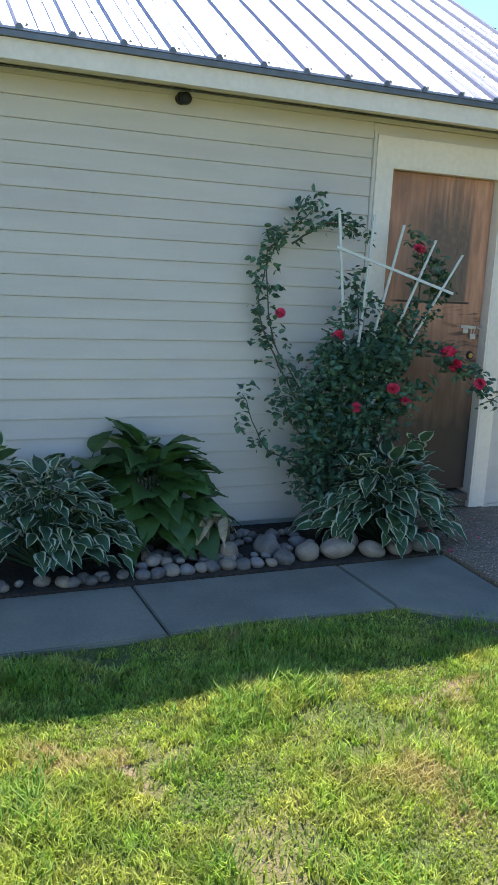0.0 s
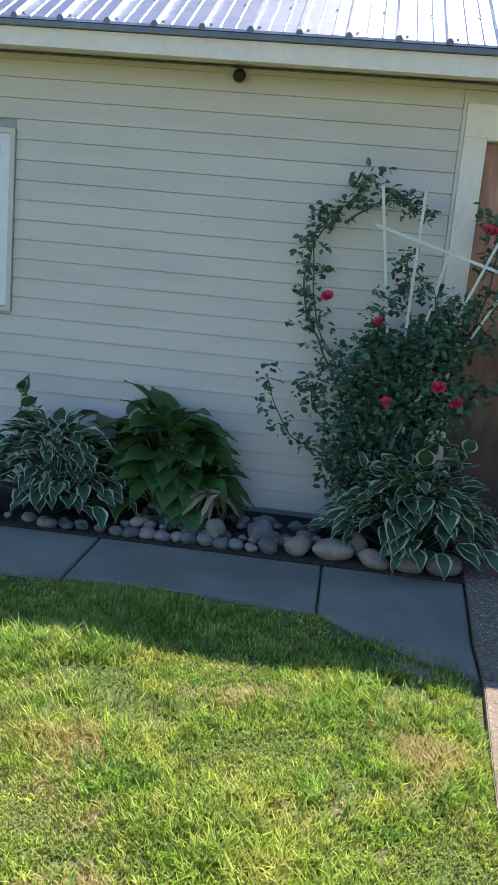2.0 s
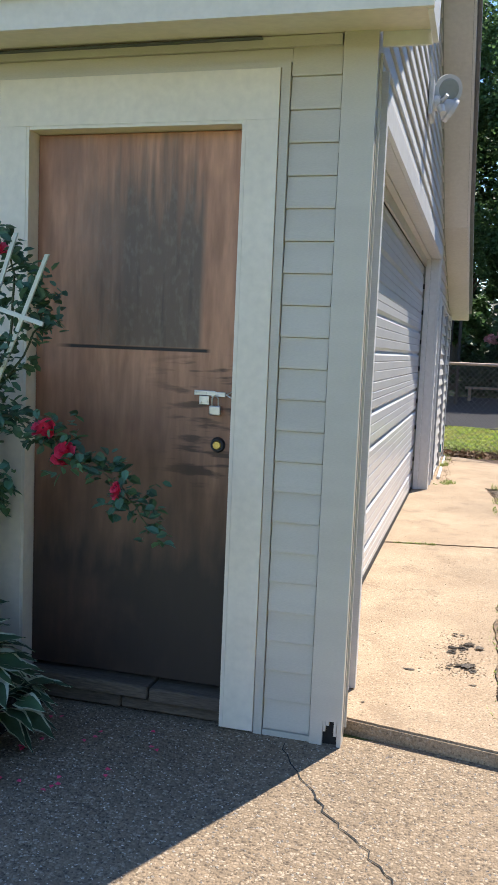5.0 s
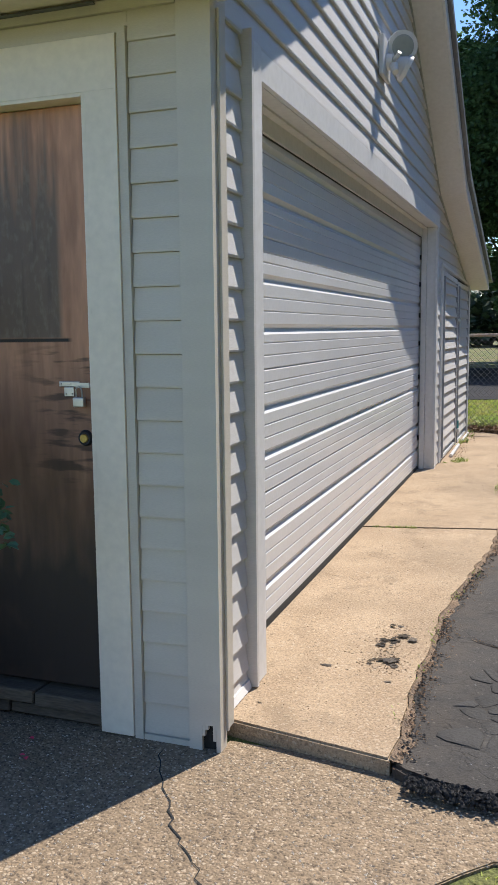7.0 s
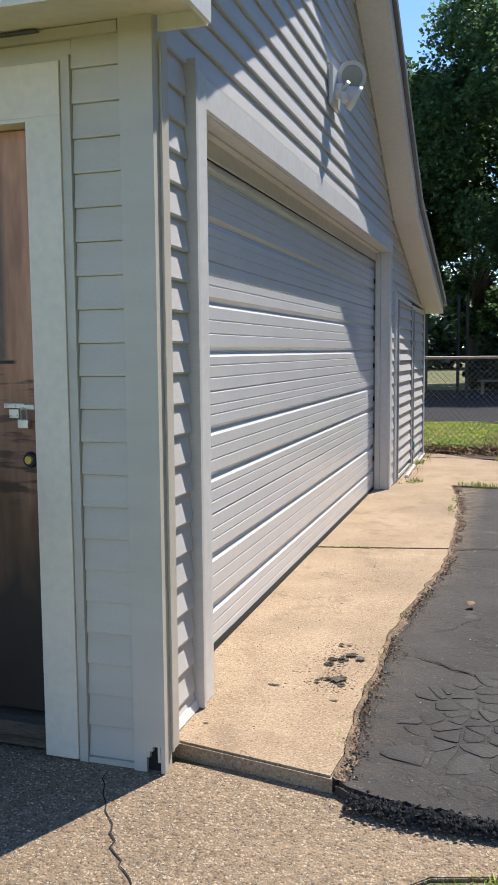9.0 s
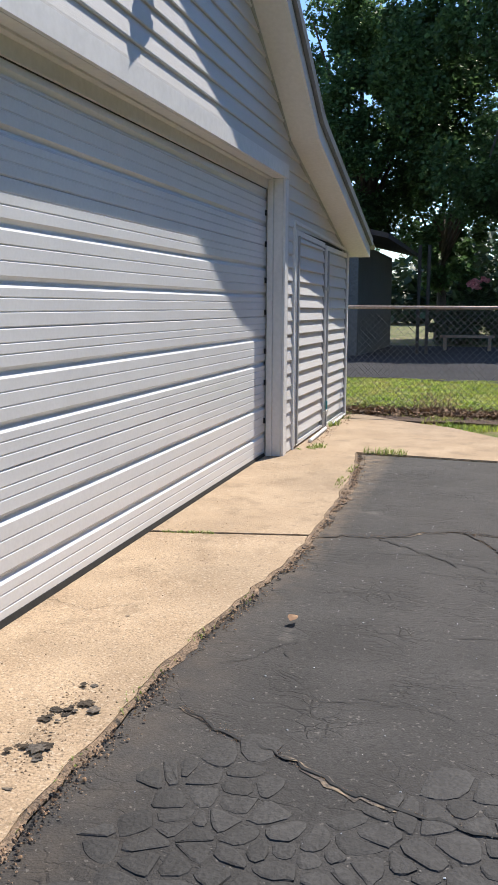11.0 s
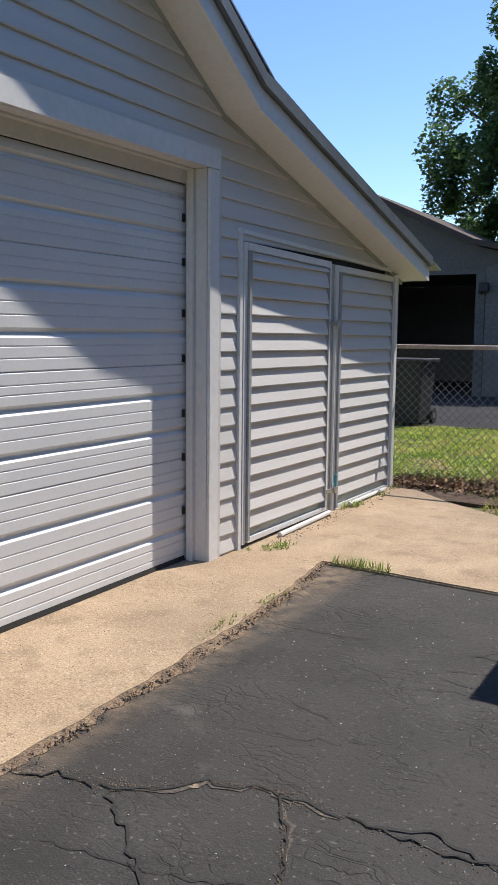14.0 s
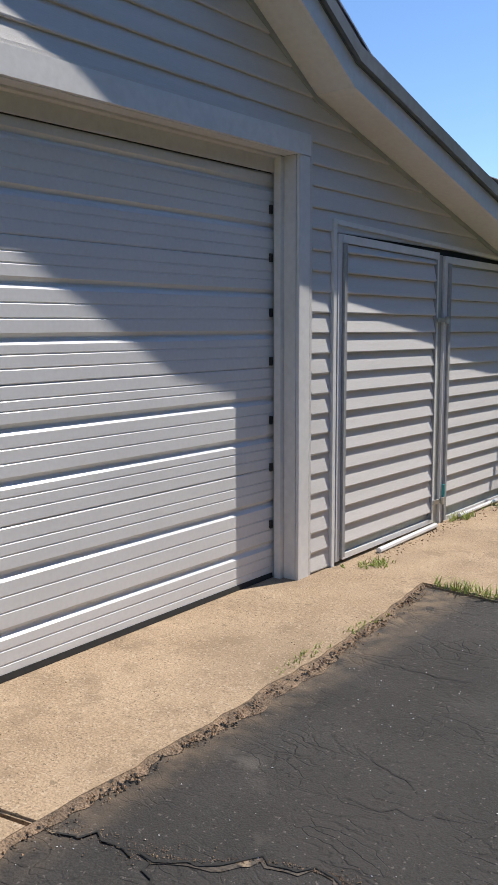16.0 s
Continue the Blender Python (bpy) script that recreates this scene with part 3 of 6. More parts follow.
edge_l = rag((4.645, 4.735), (4.62, 5.4), 8, 0.012, 6) + rag((4.62, 5.4), (4.63, 6.3), 12, 0.012, 7)[1:] + rag((4.63, 6.3), (4.68, 6.9), 9, 0.012, 8)[1:] + rag((4.68, 6.9), (4.76, 7.5), 9, 0.012, 9)[1:]
edge_l2 = rag((4.76, 7.5), (4.77, 8.03), 7, 0.012, 21)
edge_l3 = rag((4.77, 8.05), (4.77, 8.6), 7, 0.013, 10) + rag((4.77, 8.6), (4.71, 9.8), 16, 0.012, 11)[1:] + rag((4.71, 9.8), (4.60, 10.76), 13, 0.012, 23)[1:]
sz = lambda x, y: slab_z(y)
plate("pavement_apron", [(3.80, 7.845), (3.80, 4.86), (4.03, 4.84)] + edge_l + edge_l2[1:], sz, 0.11, M_SLAB, "weathered tan concrete apron in front of the garage door", bevel=0.008)
plate("pavement_apron", [(3.80, 7.86)] + edge_l3 + [(4.9, 10.745), (5.4, 10.70), (6.1, 10.66), (8.5, 10.6), (8.5, 10.8), (6.6, 11.3), (5.95, 11.75), (5.3, 12.5), (4.75, 12.85), (4.3, 13.25), (3.80, 13.3)], sz, 0.11, M_SLAB, "weathered tan concrete apron that widens past the garage", bevel=0.008)
az_ = lambda x, y: slab_z(y) - 0.012
off = lambda pts, d: [(x + d, y) for x, y in pts]
asph = off(edge_l, 0.008) + off(edge_l2[1:], 0.008) + off(edge_l3[1:], 0.008) + [(4.63, 10.745), (4.9, 10.735), (5.4, 10.69), (6.1, 10.65), (8.5, 10.59), (8.5, 4.6)] + rag((6.4, 4.66), (5.35, 4.60), 46, 0.020, 12) + rag((5.35, 4.60), (4.80, 4.66), 26, 0.016, 13)[1:] + [(4.69, 4.70)]
plate("road_driveway", asph, az_, 0.10, M_ASPH, "old black asphalt driveway, cracked and crazed", "driveway", bevel=0.012)


def soil_joint():
    """Washed-in sand over the joint, now narrow, now spread over the asphalt."""
    line = edge_l + edge_l2[1:] + edge_l3[1:]
    v, f = [], []
    for (xa, ya), (xb, yb) in zip(line, line[1:]):
        for k in range(5):
            x, y = xa + (xb - xa) * k / 5, ya + (yb - ya) * k / 5
            wide = max(0.0, min(1.0, (y - 7.6) / 0.8, (10.4 - y) / 0.5))
            w = 0.014 + 0.030 * noise.noise(Vector((x, y * 3.1, 3))) + 0.022 * noise.noise(Vector((x, y * 17, 8)))
            w = max(0.003, w + wide * (0.035 + 0.05 * noise.noise(Vector((x, y * 1.7, 6)))))
            q = 0.002
            v += [(x - q, y, slab_z(y) + 0.0015), (x + 0.012, y, slab_z(y) - 0.005), (x + 0.012 + w, y, slab_z(y) - 0.0095)]
            b = len(v)
            if b > 3:
                f += [(b - 6, b - 5, b - 2, b - 3), (b - 5, b - 4, b - 1, b - 2)]
    return v, f


tagged(part("soil_joint", soil_joint(), M_JOINT, kind="structure"), "sandy soil washed along the joint beside the driveway", "soil")
plate("road_neighbour", [(-14, 18.35), (2.4, 18.3), (4.0, 18.7), (7.5, 17.0), (40, 16.5), (40, 33), (-14, 33)], lambda x, y: 0.17, 0.03, M_DRIVE, "shaded asphalt drive beyond the fence", "driveway", bevel=0)
plate("soil_bed", [(-5, 3.962), (2.86, 3.962), (2.875, 4.77), (-5, 4.77)], lambda x, y: -0.02, 0.05, M_SOIL, "dark soil of a planted bed along the wall", "soil", bevel=0)
plate("soil_mulch", rag((3.9, 13.32), (4.4, 13.2), 4, 0.03, 14) + rag((4.5, 13.1), (7.5, 13.0), 14, 0.05, 15) + [(7.5, 13.85), (3.9, 13.85)], lambda x, y: 0.125, 0.05, M_MULCH, "brown leaf mulch along the foot of the fence", "soil", bevel=0)

# ---- building: shell ----
XW, YW, P, Z0 = 4.0, 4.73, 0.112, 0.809 - 7 * 0.112
Y_END, KINK, KZ, SLOPE, SLOPE2, NEAR = 13.31, 10.54, 2.72, 0.60, 0.262, 2.60
RIDGE = (KZ - NEAR + SLOPE * (KINK + 4.72)) / (2 * SLOPE)


def rake(y):
    """Height of the sloping soffit above the gable wall."""
    if y < RIDGE:
        return NEAR + SLOPE * (y - 4.72)
    if y < KINK:
        return KZ + SLOPE * (KINK - y)
    return KZ - SLOPE2 * (y - KINK)


def wall_piece(name, bm):
    return tagged(part(name, bm, M_JCH, kind="structure"), category="wall")


bm = bmesh.new()
box(bm, -5.0, 2.752, YW + 0.012, YW + 0.14, -0.04, 2.55)
box(bm, 3.612, XW - 0.002, YW + 0.012, YW + 0.14, -0.04, 2.55)
box(bm, 2.752, 3.612, YW + 0.012, YW + 0.14, 2.225, 2.55)
wall_front = wall_piece("wall_front", bm)
bm = bmesh.new()
G0, G1, GT = 5.26, 10.39, 2.37
F0, F1 = 10.712, 13.31


def gable_poly(y0, y1, zlow):
    ys = sorted({y0, y1, *[k for k in (RIDGE, KINK) if y0 < k < y1]})
    pts = [(y0, zlow), (y1, zlow)] + [(y, rake(y) + 0.05) for y in reversed(ys)]
    prism(bm, [(XW - 0.14, y, z) for y, z in pts], [(XW - 0.012, y, z) for y, z in pts])


gable_poly(YW + 0.145, G0, 0.0)
gable_poly(G0 + 0.001, G1 - 0.001, GT + 0.05)
gable_poly(G1, Y_END, 0.0)
wall_gable = wall_piece("wall_gable", bm)
bm = bmesh.new()
box(bm, -5.0, XW - 0.145, 13.15, 13.29, -0.04, 1.85)
box(bm, -5.14, -5.005, YW + 0.012, Y_END, -0.04, 2.4)
wall_back = wall_piece("wall_back", bm)
tagged(part("floor", one(-5.0, 3.75, YW + 0.15, 13.1, -0.04, 0.02), M_CONC, kind="structure"), category="floor")

# roof panels: ribbed sheets on each slope
T = 0.16


def roof_slope(name, y0, z0, y1, z1, x0, x1, ribs):
    """Sheet metal with raised ribs that run up the slope."""
    bm = bmesh.new()
    prof = []
    x = x0
    k = x1 - 0.05
    cuts = []
    while k > x0:
        cuts.append(k)
        k -= 0.25
    cuts.reverse()
    prof.append((x0, 0))
    for c in cuts:
        for dx, dz in ((-0.176, 0), (-0.170, 0.005), (-0.164, 0), (-0.096, 0), (-0.090, 0.005), (-0.084, 0), (-0.032, 0), (-0.018, 0.02), (-0.002, 0.02), (0.012, 0)) if ribs else ():
            if x0 < c + dx < x1:
                prof.append((c + dx, dz))
    prof.append((x1, 0))
    rows = []
    for y, z in ((y0, z0), (y1, z1)):
        rows.append([bm.verts.new((a, y, z + d)) for a, d in prof] + [bm.verts.new((a, y, z - 0.012)) for a, d in reversed(prof)])
    n = len(rows[0])
    for i in range(n):
        bm.faces.new((rows[0][i], rows[0][(i + 1) % n], rows[1][(i + 1) % n], rows[1][i]))
    bm.faces.new(rows[0])
    bm.faces.new(list(reversed(rows[1])))
    bmesh.ops.recalc_face_normals(bm, faces=bm.faces)
    return tagged(part(name, bm, M_ROOF, kind="structure"), "galvanised ribbed metal roof sheets", "roof")


XR = 4.29
ye, ze = 4.385, 2.606
roof_front = roof_slope("roof_front", ye, ze, RIDGE, rake(RIDGE) + T + 0.015, -5.2, XR, True)
roof_back = roof_slope("roof_back", RIDGE, rake(RIDGE) + T + 0.015, KINK + 0.1, KZ + T + 0.02, -5.2, XR, False)
roof_low = roof_slope("roof_low", KINK + 0.1, KZ + T + 0.018, 13.70, rake(13.70) + T + 0.01, -5.2, XR, False)
bm = bmesh.new()
for i in range(36):
    x = XR - 0.05 - 0.25 * i - 0.1
    for d in (0.35, 1.3):
        disc(bm, (x, ye + d, ze + SLOPE * d + 0.001), (0, -SLOPE, 1), 0.008, 0.005, 0.008, 8)
    disc(bm, (x + 0.13, ye + 0.035, ze + 0.022), (0, -0.5, 1), 0.008, 0.006, 0.009, 8)
part("roof_screws", bm, M_STEEL, None, "", "structure")
bm = bmesh.new()
for i in range(36):
    x = XR - 0.05 - 0.25 * i - 0.010
    prism(bm, [(x + dx, ye - 0.003, ze + dz) for dx, dz in ((-0.018, -0.010), (-0.014, 0.007), (-0.007, 0.016), (0.007, 0.016), (0.012, 0.007), (0.016, -0.010))], [(x + dx, ye + 0.02, ze + dz + 0.001) for dx, dz in ((-0.017, -0.010), (-0.013, 0.006), (-0.006, 0.015), (0.006, 0.015), (0.011, 0.006), (0.015, -0.010))])
part("roof_closures", bm, M_ROOFEDGE, None, "", "structure")

# rake boards and sloping soffits
ys = [4.722, RIDGE, KINK, 13.47]
for y0, y1 in zip(ys, ys[1:]):
    e = 0.002
    quad = lambda x, a, b: [(x, y0, rake(y0 + e) + a), (x, y1, rake(y1 - e) + a), (x, y1, rake(y1 - e) + b), (x, y0, rake(y0 + e) + b)]
    tagged(part("ceiling_soffit", prism(bmesh.new(), quad(XW + 0.002, 0.0, 0.02), quad(4.236, 0.0, 0.02)), M_SOFFIT, kind="structure"), "cream vinyl sloping soffit", "soffit")
    tagged(part("trim_rake", prism(bmesh.new(), quad(4.238, -0.004, 0.115), quad(4.258, -0.004, 0.115)), M_WHITE, kind="structure"), "white rake board under the metal roof edge", "trim")
    tagged(part("trim_rake_gap", prism(bmesh.new(), quad(4.20, 0.117, 0.165), quad(4.266, 0.117, 0.165)), M_ROOFEDGE, kind="structure"), "dark grey drip strip", "trim")
    tagged(part("trim_rake_cap", prism(bmesh.new(), quad(4.268, 0.12, T + 0.035), quad(4.293, 0.12, T + 0.035)), M_ROOFEDGE, kind="structure"), "grey metal edge cap of the roof", "trim")
    tagged(part("trim_rake_bead", prism(bmesh.new(), quad(XW + 0.004, -0.032, -0.002), quad(XW + 0.022, -0.032, -0.002)), M_JCH, kind="structure"), "grey channel under the soffit", "trim")
tagged(part("trim_rake_end", one(4.0, 4.258, 13.472, 13.49, rake(13.47) - 0.004, rake(13.47) + 0.115), M_WHITE, kind="structure"), category="trim")
# front eave: soffit, fascia, drip edge, boxed return at the corner
tagged(part("ceiling_eave", prism(bmesh.new(), [(-5.2, 4.442, 2.492), (-5.2, 4.728, 2.502), (-5.2, 4.728, 2.516), (-5.2, 4.442, 2.506)], [(4.236, 4.442, 2.465), (4.236, 4.728, 2.502), (4.236, 4.728, 2.516), (4.236, 4.442, 2.479)]), M_TRIM, kind="structure"), "cream eave soffit", "soffit")
tagged(part("trim_fascia", prism(bmesh.new(), [(-5.2, 4.42, 2.488), (-5.2, 4.44, 2.488), (-5.2, 4.44, 2.563), (-5.2, 4.42, 2.563)], [(4.258, 4.42, 2.457), (4.258, 4.44, 2.457), (4.258, 4.44, 2.563), (4.258, 4.42, 2.563)]), M_TRIM, kind="structure"), "cream fascia board along the front eave", "trim")
tagged(part("trim_drip", prism(bmesh.new(), [(-5.2, 4.393, 2.565), (-5.2, 4.47, 2.565), (-5.2, 4.47, 2.60), (-5.2, 4.393, 2.592)], [(4.27, 4.393, 2.565), (4.27, 4.47, 2.565), (4.27, 4.47, 2.60), (4.27, 4.393, 2.592)]), M_ROOFEDGE, kind="structure"), "grey metal drip edge", "trim")
bm = bmesh.new()
pts = [(4.442, 2.453), (4.72, 2.453), (4.72, NEAR + 0.11), (4.442, 2.58)]
prism(bm, [(4.238, y, z) for y, z in pts], [(4.256, y, z) for y, z in pts])
box(bm, XW + 0.07, 4.236, 4.73, 4.745, 2.455, NEAR + 0.05)
tagged(part("trim_return", bm, M_WHITE, kind="structure"), "white boxed return at the end of the eave", "trim")
tagged(part("trim_frieze", one(-5.0, 3.938, YW - 0.022, YW + 0.011, 2.462, 2.498), M_SIDING, kind="structure"), "grey channel along the wall top", "trim")
tagged(part("trim_frieze_shadow", one(-5.0, 3.66, YW - 0.045, YW - 0.024, 2.488, 2.492), M_ROOFEDGE, kind="structure"), category="trim")

# corner post with its broken foot
bm = bmesh.new()
pts = [(3.945, YW - 0.03), (4.062, YW - 0.03), (4.062, YW + 0.10), (4.044, YW + 0.10), (4.044, YW - 0.012), (3.945, YW - 0.012)]
prism(bm, [(x, y, 0.085) for x, y in pts], [(x, y, 2.50) for x, y in pts])
for x0, x1, z in ((3.945, 3.993, -0.01), (3.994, 4.004, 0.045), (4.005, 4.016, 0.068), (4.034, 4.0445, 0.03)):
    box(bm, x0, x1, YW - 0.03, YW - 0.014, z, 0.085)
box(bm, 4.046, 4.062, YW - 0.03, YW + 0.03, -0.008, 0.085)
box(bm, 4.046, 4.062, YW + 0.03, YW + 0.10, 0.045, 0.085)
tagged(part("trim_corner", bm, M_SIDING, kind="structure"), "grey vinyl corner post, broken at the foot", "trim")
tagged(part("trim_corner_bead", one(4.064, 4.072, YW + 0.02, YW + 0.03, 0.05, 2.44), M_SIDING, kind="structure"), category="trim")


tagged(part("trim_corner_hollow", one(3.985, 4.0435, YW - 0.011, YW - 0.006, -0.01, 0.12), M_DARK, kind="structure"), category="trim")


# ---- siding ----
def board_front(x0, x1, z, parent):
    prof = [(YW + 0.008, z - 0.012), (YW - 0.013, z - 0.010), (YW - 0.014, z - 0.003), (YW - 0.004, z + P - 0.012), (YW + 0.008, z + P - 0.012)]
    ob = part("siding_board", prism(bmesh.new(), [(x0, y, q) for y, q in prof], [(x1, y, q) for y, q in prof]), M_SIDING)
    under(ob, parent)


def board_gable(y0b, y1b, y0t, y1t, z, parent, x=XW, h=P):
    prof = [(x - 0.008, z - 0.012, 0), (x + 0.016, z - 0.010, 0), (x + 0.018, z - 0.002, 0), (x + 0.004, z + h - 0.012, 1), (x - 0.008, z + h - 0.012, 1)]
    a = [(px, y0t if t else y0b, q) for px, q, t in prof]
    b = [(px, y1t if t else y1b, q) for px, q, t in prof]
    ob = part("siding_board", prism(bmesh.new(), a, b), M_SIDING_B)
    under(ob, parent)


def tidy():
    z = Z0
    while z < 2.44:
        if z > 0.0:
            if 1.0 < z < 2.09:
                board_front(-5.0, -0.93, z, wall_front)
                board_front(0.13, 2.616, z, wall_front)
            elif z < 2.44:
                board_front(-5.0, 2.616, z, wall_front)
            board_front(3.765, 3.94, z, wall_front) if z < 2.44 else None
        z += P
    board_gable(YW + 0.11, 5.11, YW + 0.11, 5.11, 0.075, wall_gable, h=0.072)
    board_gable(10.517, F0 - 0.005, 10.517, F0 - 0.005, 0.137, wall_gable, h=P)
    z = Z0 + P
    zi = lambda q: (KINK + (KZ - q) / SLOPE if q > KZ else KINK + (KZ - q) / SLOPE2)
    while z < rake(RIDGE) - 0.03:
        zt = z + P - 0.01
        y1b, y1t = min(Y_END, zi(z + 0.02)), min(Y_END, zi(zt + 0.02))
        y0b, y0t = max(YW + 0.11, 4.72 + (z + 0.02 - NEAR) / SLOPE), max(YW + 0.11, 4.72 + (zt + 0.02 - NEAR) / SLOPE)
        if y1t - y0t < 0.05:
            y0t = y1t = (y0t + y1t) / 2
            y1t += 0.02
        if z < 2.46:
            board_gable(YW + 0.11, 5.11, YW + 0.11, 5.11, z, wall_gable)
            if z < 2.02:
                if z > 0.14:
                    board_gable(10.517, F0 - 0.005, 10.517, F0 - 0.005, z, wall_gable)
            else:
                board_gable(10.517, y1b, 10.517, max(y1t, 10.56), z, wall_gable)
        else:
            board_gable(y0b, y1b, y0t, y1t, z, wall_gable)
        z += P


tidy()
under(part("siding_board", one(2.617, 3.764, YW - 0.008, YW + 0.008, 2.414, 2.46), M_SIDING), wall_front)
tagged(part("trim_base", one(3.765, 3.944, YW - 0.02, YW + 0.011, -0.012, 0.012), M_SIDING, kind="structure"), category="trim")
bm = prism(bmesh.new(), [(XW + 0.002, 4.84, 0.055), (XW + 0.03, 4.84, 0.055), (XW + 0.02, 4.84, 0.085), (XW + 0.002, 4.84, 0.085)], [(XW + 0.002, 5.11, 0.056), (XW + 0.03, 5.11, 0.056), (XW + 0.02, 5.11, 0.088), (XW + 0.002, 5.11, 0.088)])
tagged(part("trim_base_gable", bm, M_WHITE, kind="structure"), category="trim")


# ---- wooden door ----
def front_door():
    d = empty("door_1", 3.18, YW, 0.1, "stained brown plywood door, weathered and water-dark at the foot, closed and padlocked", "door")
    d["kind"] = "structure"
    piece("door_panel", one(2.766, 3.592, YW + 0.045, YW + 0.082, 0.125, 2.205, bevel=0.003), M_PLY, d, "stained plywood panel with a grey weathered field")
    bm = bmesh.new()
    box(bm, 2.64, 3.728, YW - 0.03, YW - 0.002, 2.2203, 2.392, bevel=0.001)
    piece("head_trim", bm, M_TRIM, d, "cream head board")
    piece("side_trim", one(2.64, 2.752, YW - 0.03, YW - 0.002, 0.03, 2.22, bevel=0.001), M_TRIM, d, "cream side board")
    piece("side_trim", one(3.612, 3.728, YW - 0.03, YW - 0.002, 0.0, 2.22, bevel=0.001), M_TRIM, d, "cream side board")
    piece("jamb", one(2.752, 2.764, YW - 0.028, YW + 0.12, 0.03, 2.22), M_TRIM, d)
    piece("jamb", one(3.597, 3.611, YW - 0.028, YW + 0.12, 0.0, 2.22), M_TRIM, d)
    piece("jamb", one(2.765, 3.596, YW - 0.028, YW + 0.12, 2.208, 2.220), M_TRIM, d)
    bm = bmesh.new()
    box(bm, 2.765, 3.30, YW - 0.02, YW + 0.12, 0.055, 0.105, bevel=0.008)
    box(bm, 3.305, 3.596, YW - 0.015, YW + 0.12, 0.045, 0.10, bevel=0.008)
    box(bm, 2.765, 3.18, YW + 0.0, YW + 0.12, 0.0, 0.05, bevel=0.008)
    box(bm, 3.185, 3.596, YW + 0.005, YW + 0.12, 0.0, 0.043, bevel=0.008)
    piece("sill", bm, M_SILL, d, "weathered split wooden sill")
    # hasp, padlock, round lock
    bm = bmesh.new()
    box(bm, 3.432, 3.515, YW + 0.036, YW + 0.044, 1.243, 1.262, bevel=0.002)
    box(bm, 3.452, 3.492, YW + 0.036, YW + 0.044, 1.208, 1.242, bevel=0.002)
    for hx, hz in ((3.44, 1.253), (3.46, 1.218), (3.485, 1.218), (3.48, 1.253)):
        disc(bm, (hx, YW + 0.0355, hz), (0, -1, 0), 0.004, 0.003, 0.003, 8)
    box(bm, 3.50, 3.555, YW + 0.034, YW + 0.040, 1.240, 1.258, bevel=0.001)
    tube(bm, [(3.56, YW + 0.03, 1.25), (3.585, YW + 0.02, 1.262), (3.598, YW + 0.03, 1.25), (3.585, YW + 0.02, 1.238), (3.56, YW + 0.03, 1.25)], 0.003, 5)
    piece("hasp", bm, M_STEEL, d, "zinc hasp screwed to the door")
    bm = bmesh.new()
    tube(bm, [(3.508, YW + 0.025, 1.205), (3.508, YW + 0.022, 1.235), (3.52, YW + 0.022, 1.247), (3.532, YW + 0.022, 1.235), (3.532, YW + 0.025, 1.205)], 0.003, 6)
    lock = piece("padlock", one(3.498, 3.542, YW + 0.014, YW + 0.034, 1.172, 1.207, bevel=0.004), M_STEEL, d, "small steel padlock")
    under(part("shackle", bm, M_STEEL), lock)
    k = piece("lock", disc(bmesh.new(), (3.53, YW + 0.046, 1.06), (0, -1, 0), 0.03, 0.024, 0.014, 24), M_BIN, d, "round key lock")
    under(part("keyhole", disc(bmesh.new(), (3.53, YW + 0.0315, 1.06), (0, -1, 0), 0.017, 0.014, 0.006, 20), M_BRASS), k)
    bm = bmesh.new()
    box(bm, 2.618, 2.638, YW - 0.022, YW + 0.011, -0.0, 2.412)
    box(bm, 3.730, 3.762, YW - 0.022, YW + 0.011, -0.012, 2.412)
    box(bm, 2.638, 3.730, YW - 0.022, YW + 0.011, 2.394, 2.412)
    piece("channel", bm, M_SIDING, d, "grey channel round the frame")


front_door()


def window():
    w = empty("window_1", -0.4, YW, 1.5, "white window in a grey channel on the siding wall", "window")
    w["kind"] = "structure"
    bm = bmesh.new()
    for a in ((-0.93, -0.90, 1.045, 2.085), (0.10, 0.128, 1.045, 2.085), (-0.90, 0.10, 2.057, 2.085), (-0.90, 0.10, 1.045, 1.073)):
        box(bm, a[0], a[1], YW - 0.03, YW + 0.011, a[2], a[3])
    piece("window_frame", bm, M_SIDING, w, "grey channel")
    bm = bmesh.new()
    for a in ((-0.898, -0.84, 1.075, 2.055), (0.04, 0.098, 1.075, 2.055), (-0.84, 0.04, 1.995, 2.055), (-0.84, 0.04, 1.075, 1.135)):
        box(bm, a[0], a[1], YW - 0.022, YW + 0.011, a[2], a[3], bevel=0.003)
    piece("sash", bm, M_WHITE, w)
    piece("pane", one(-0.839, 0.039, YW - 0.006, YW + 0.002, 1.137, 1.993), M_GLASSW, w, "pale covered pane")


window()


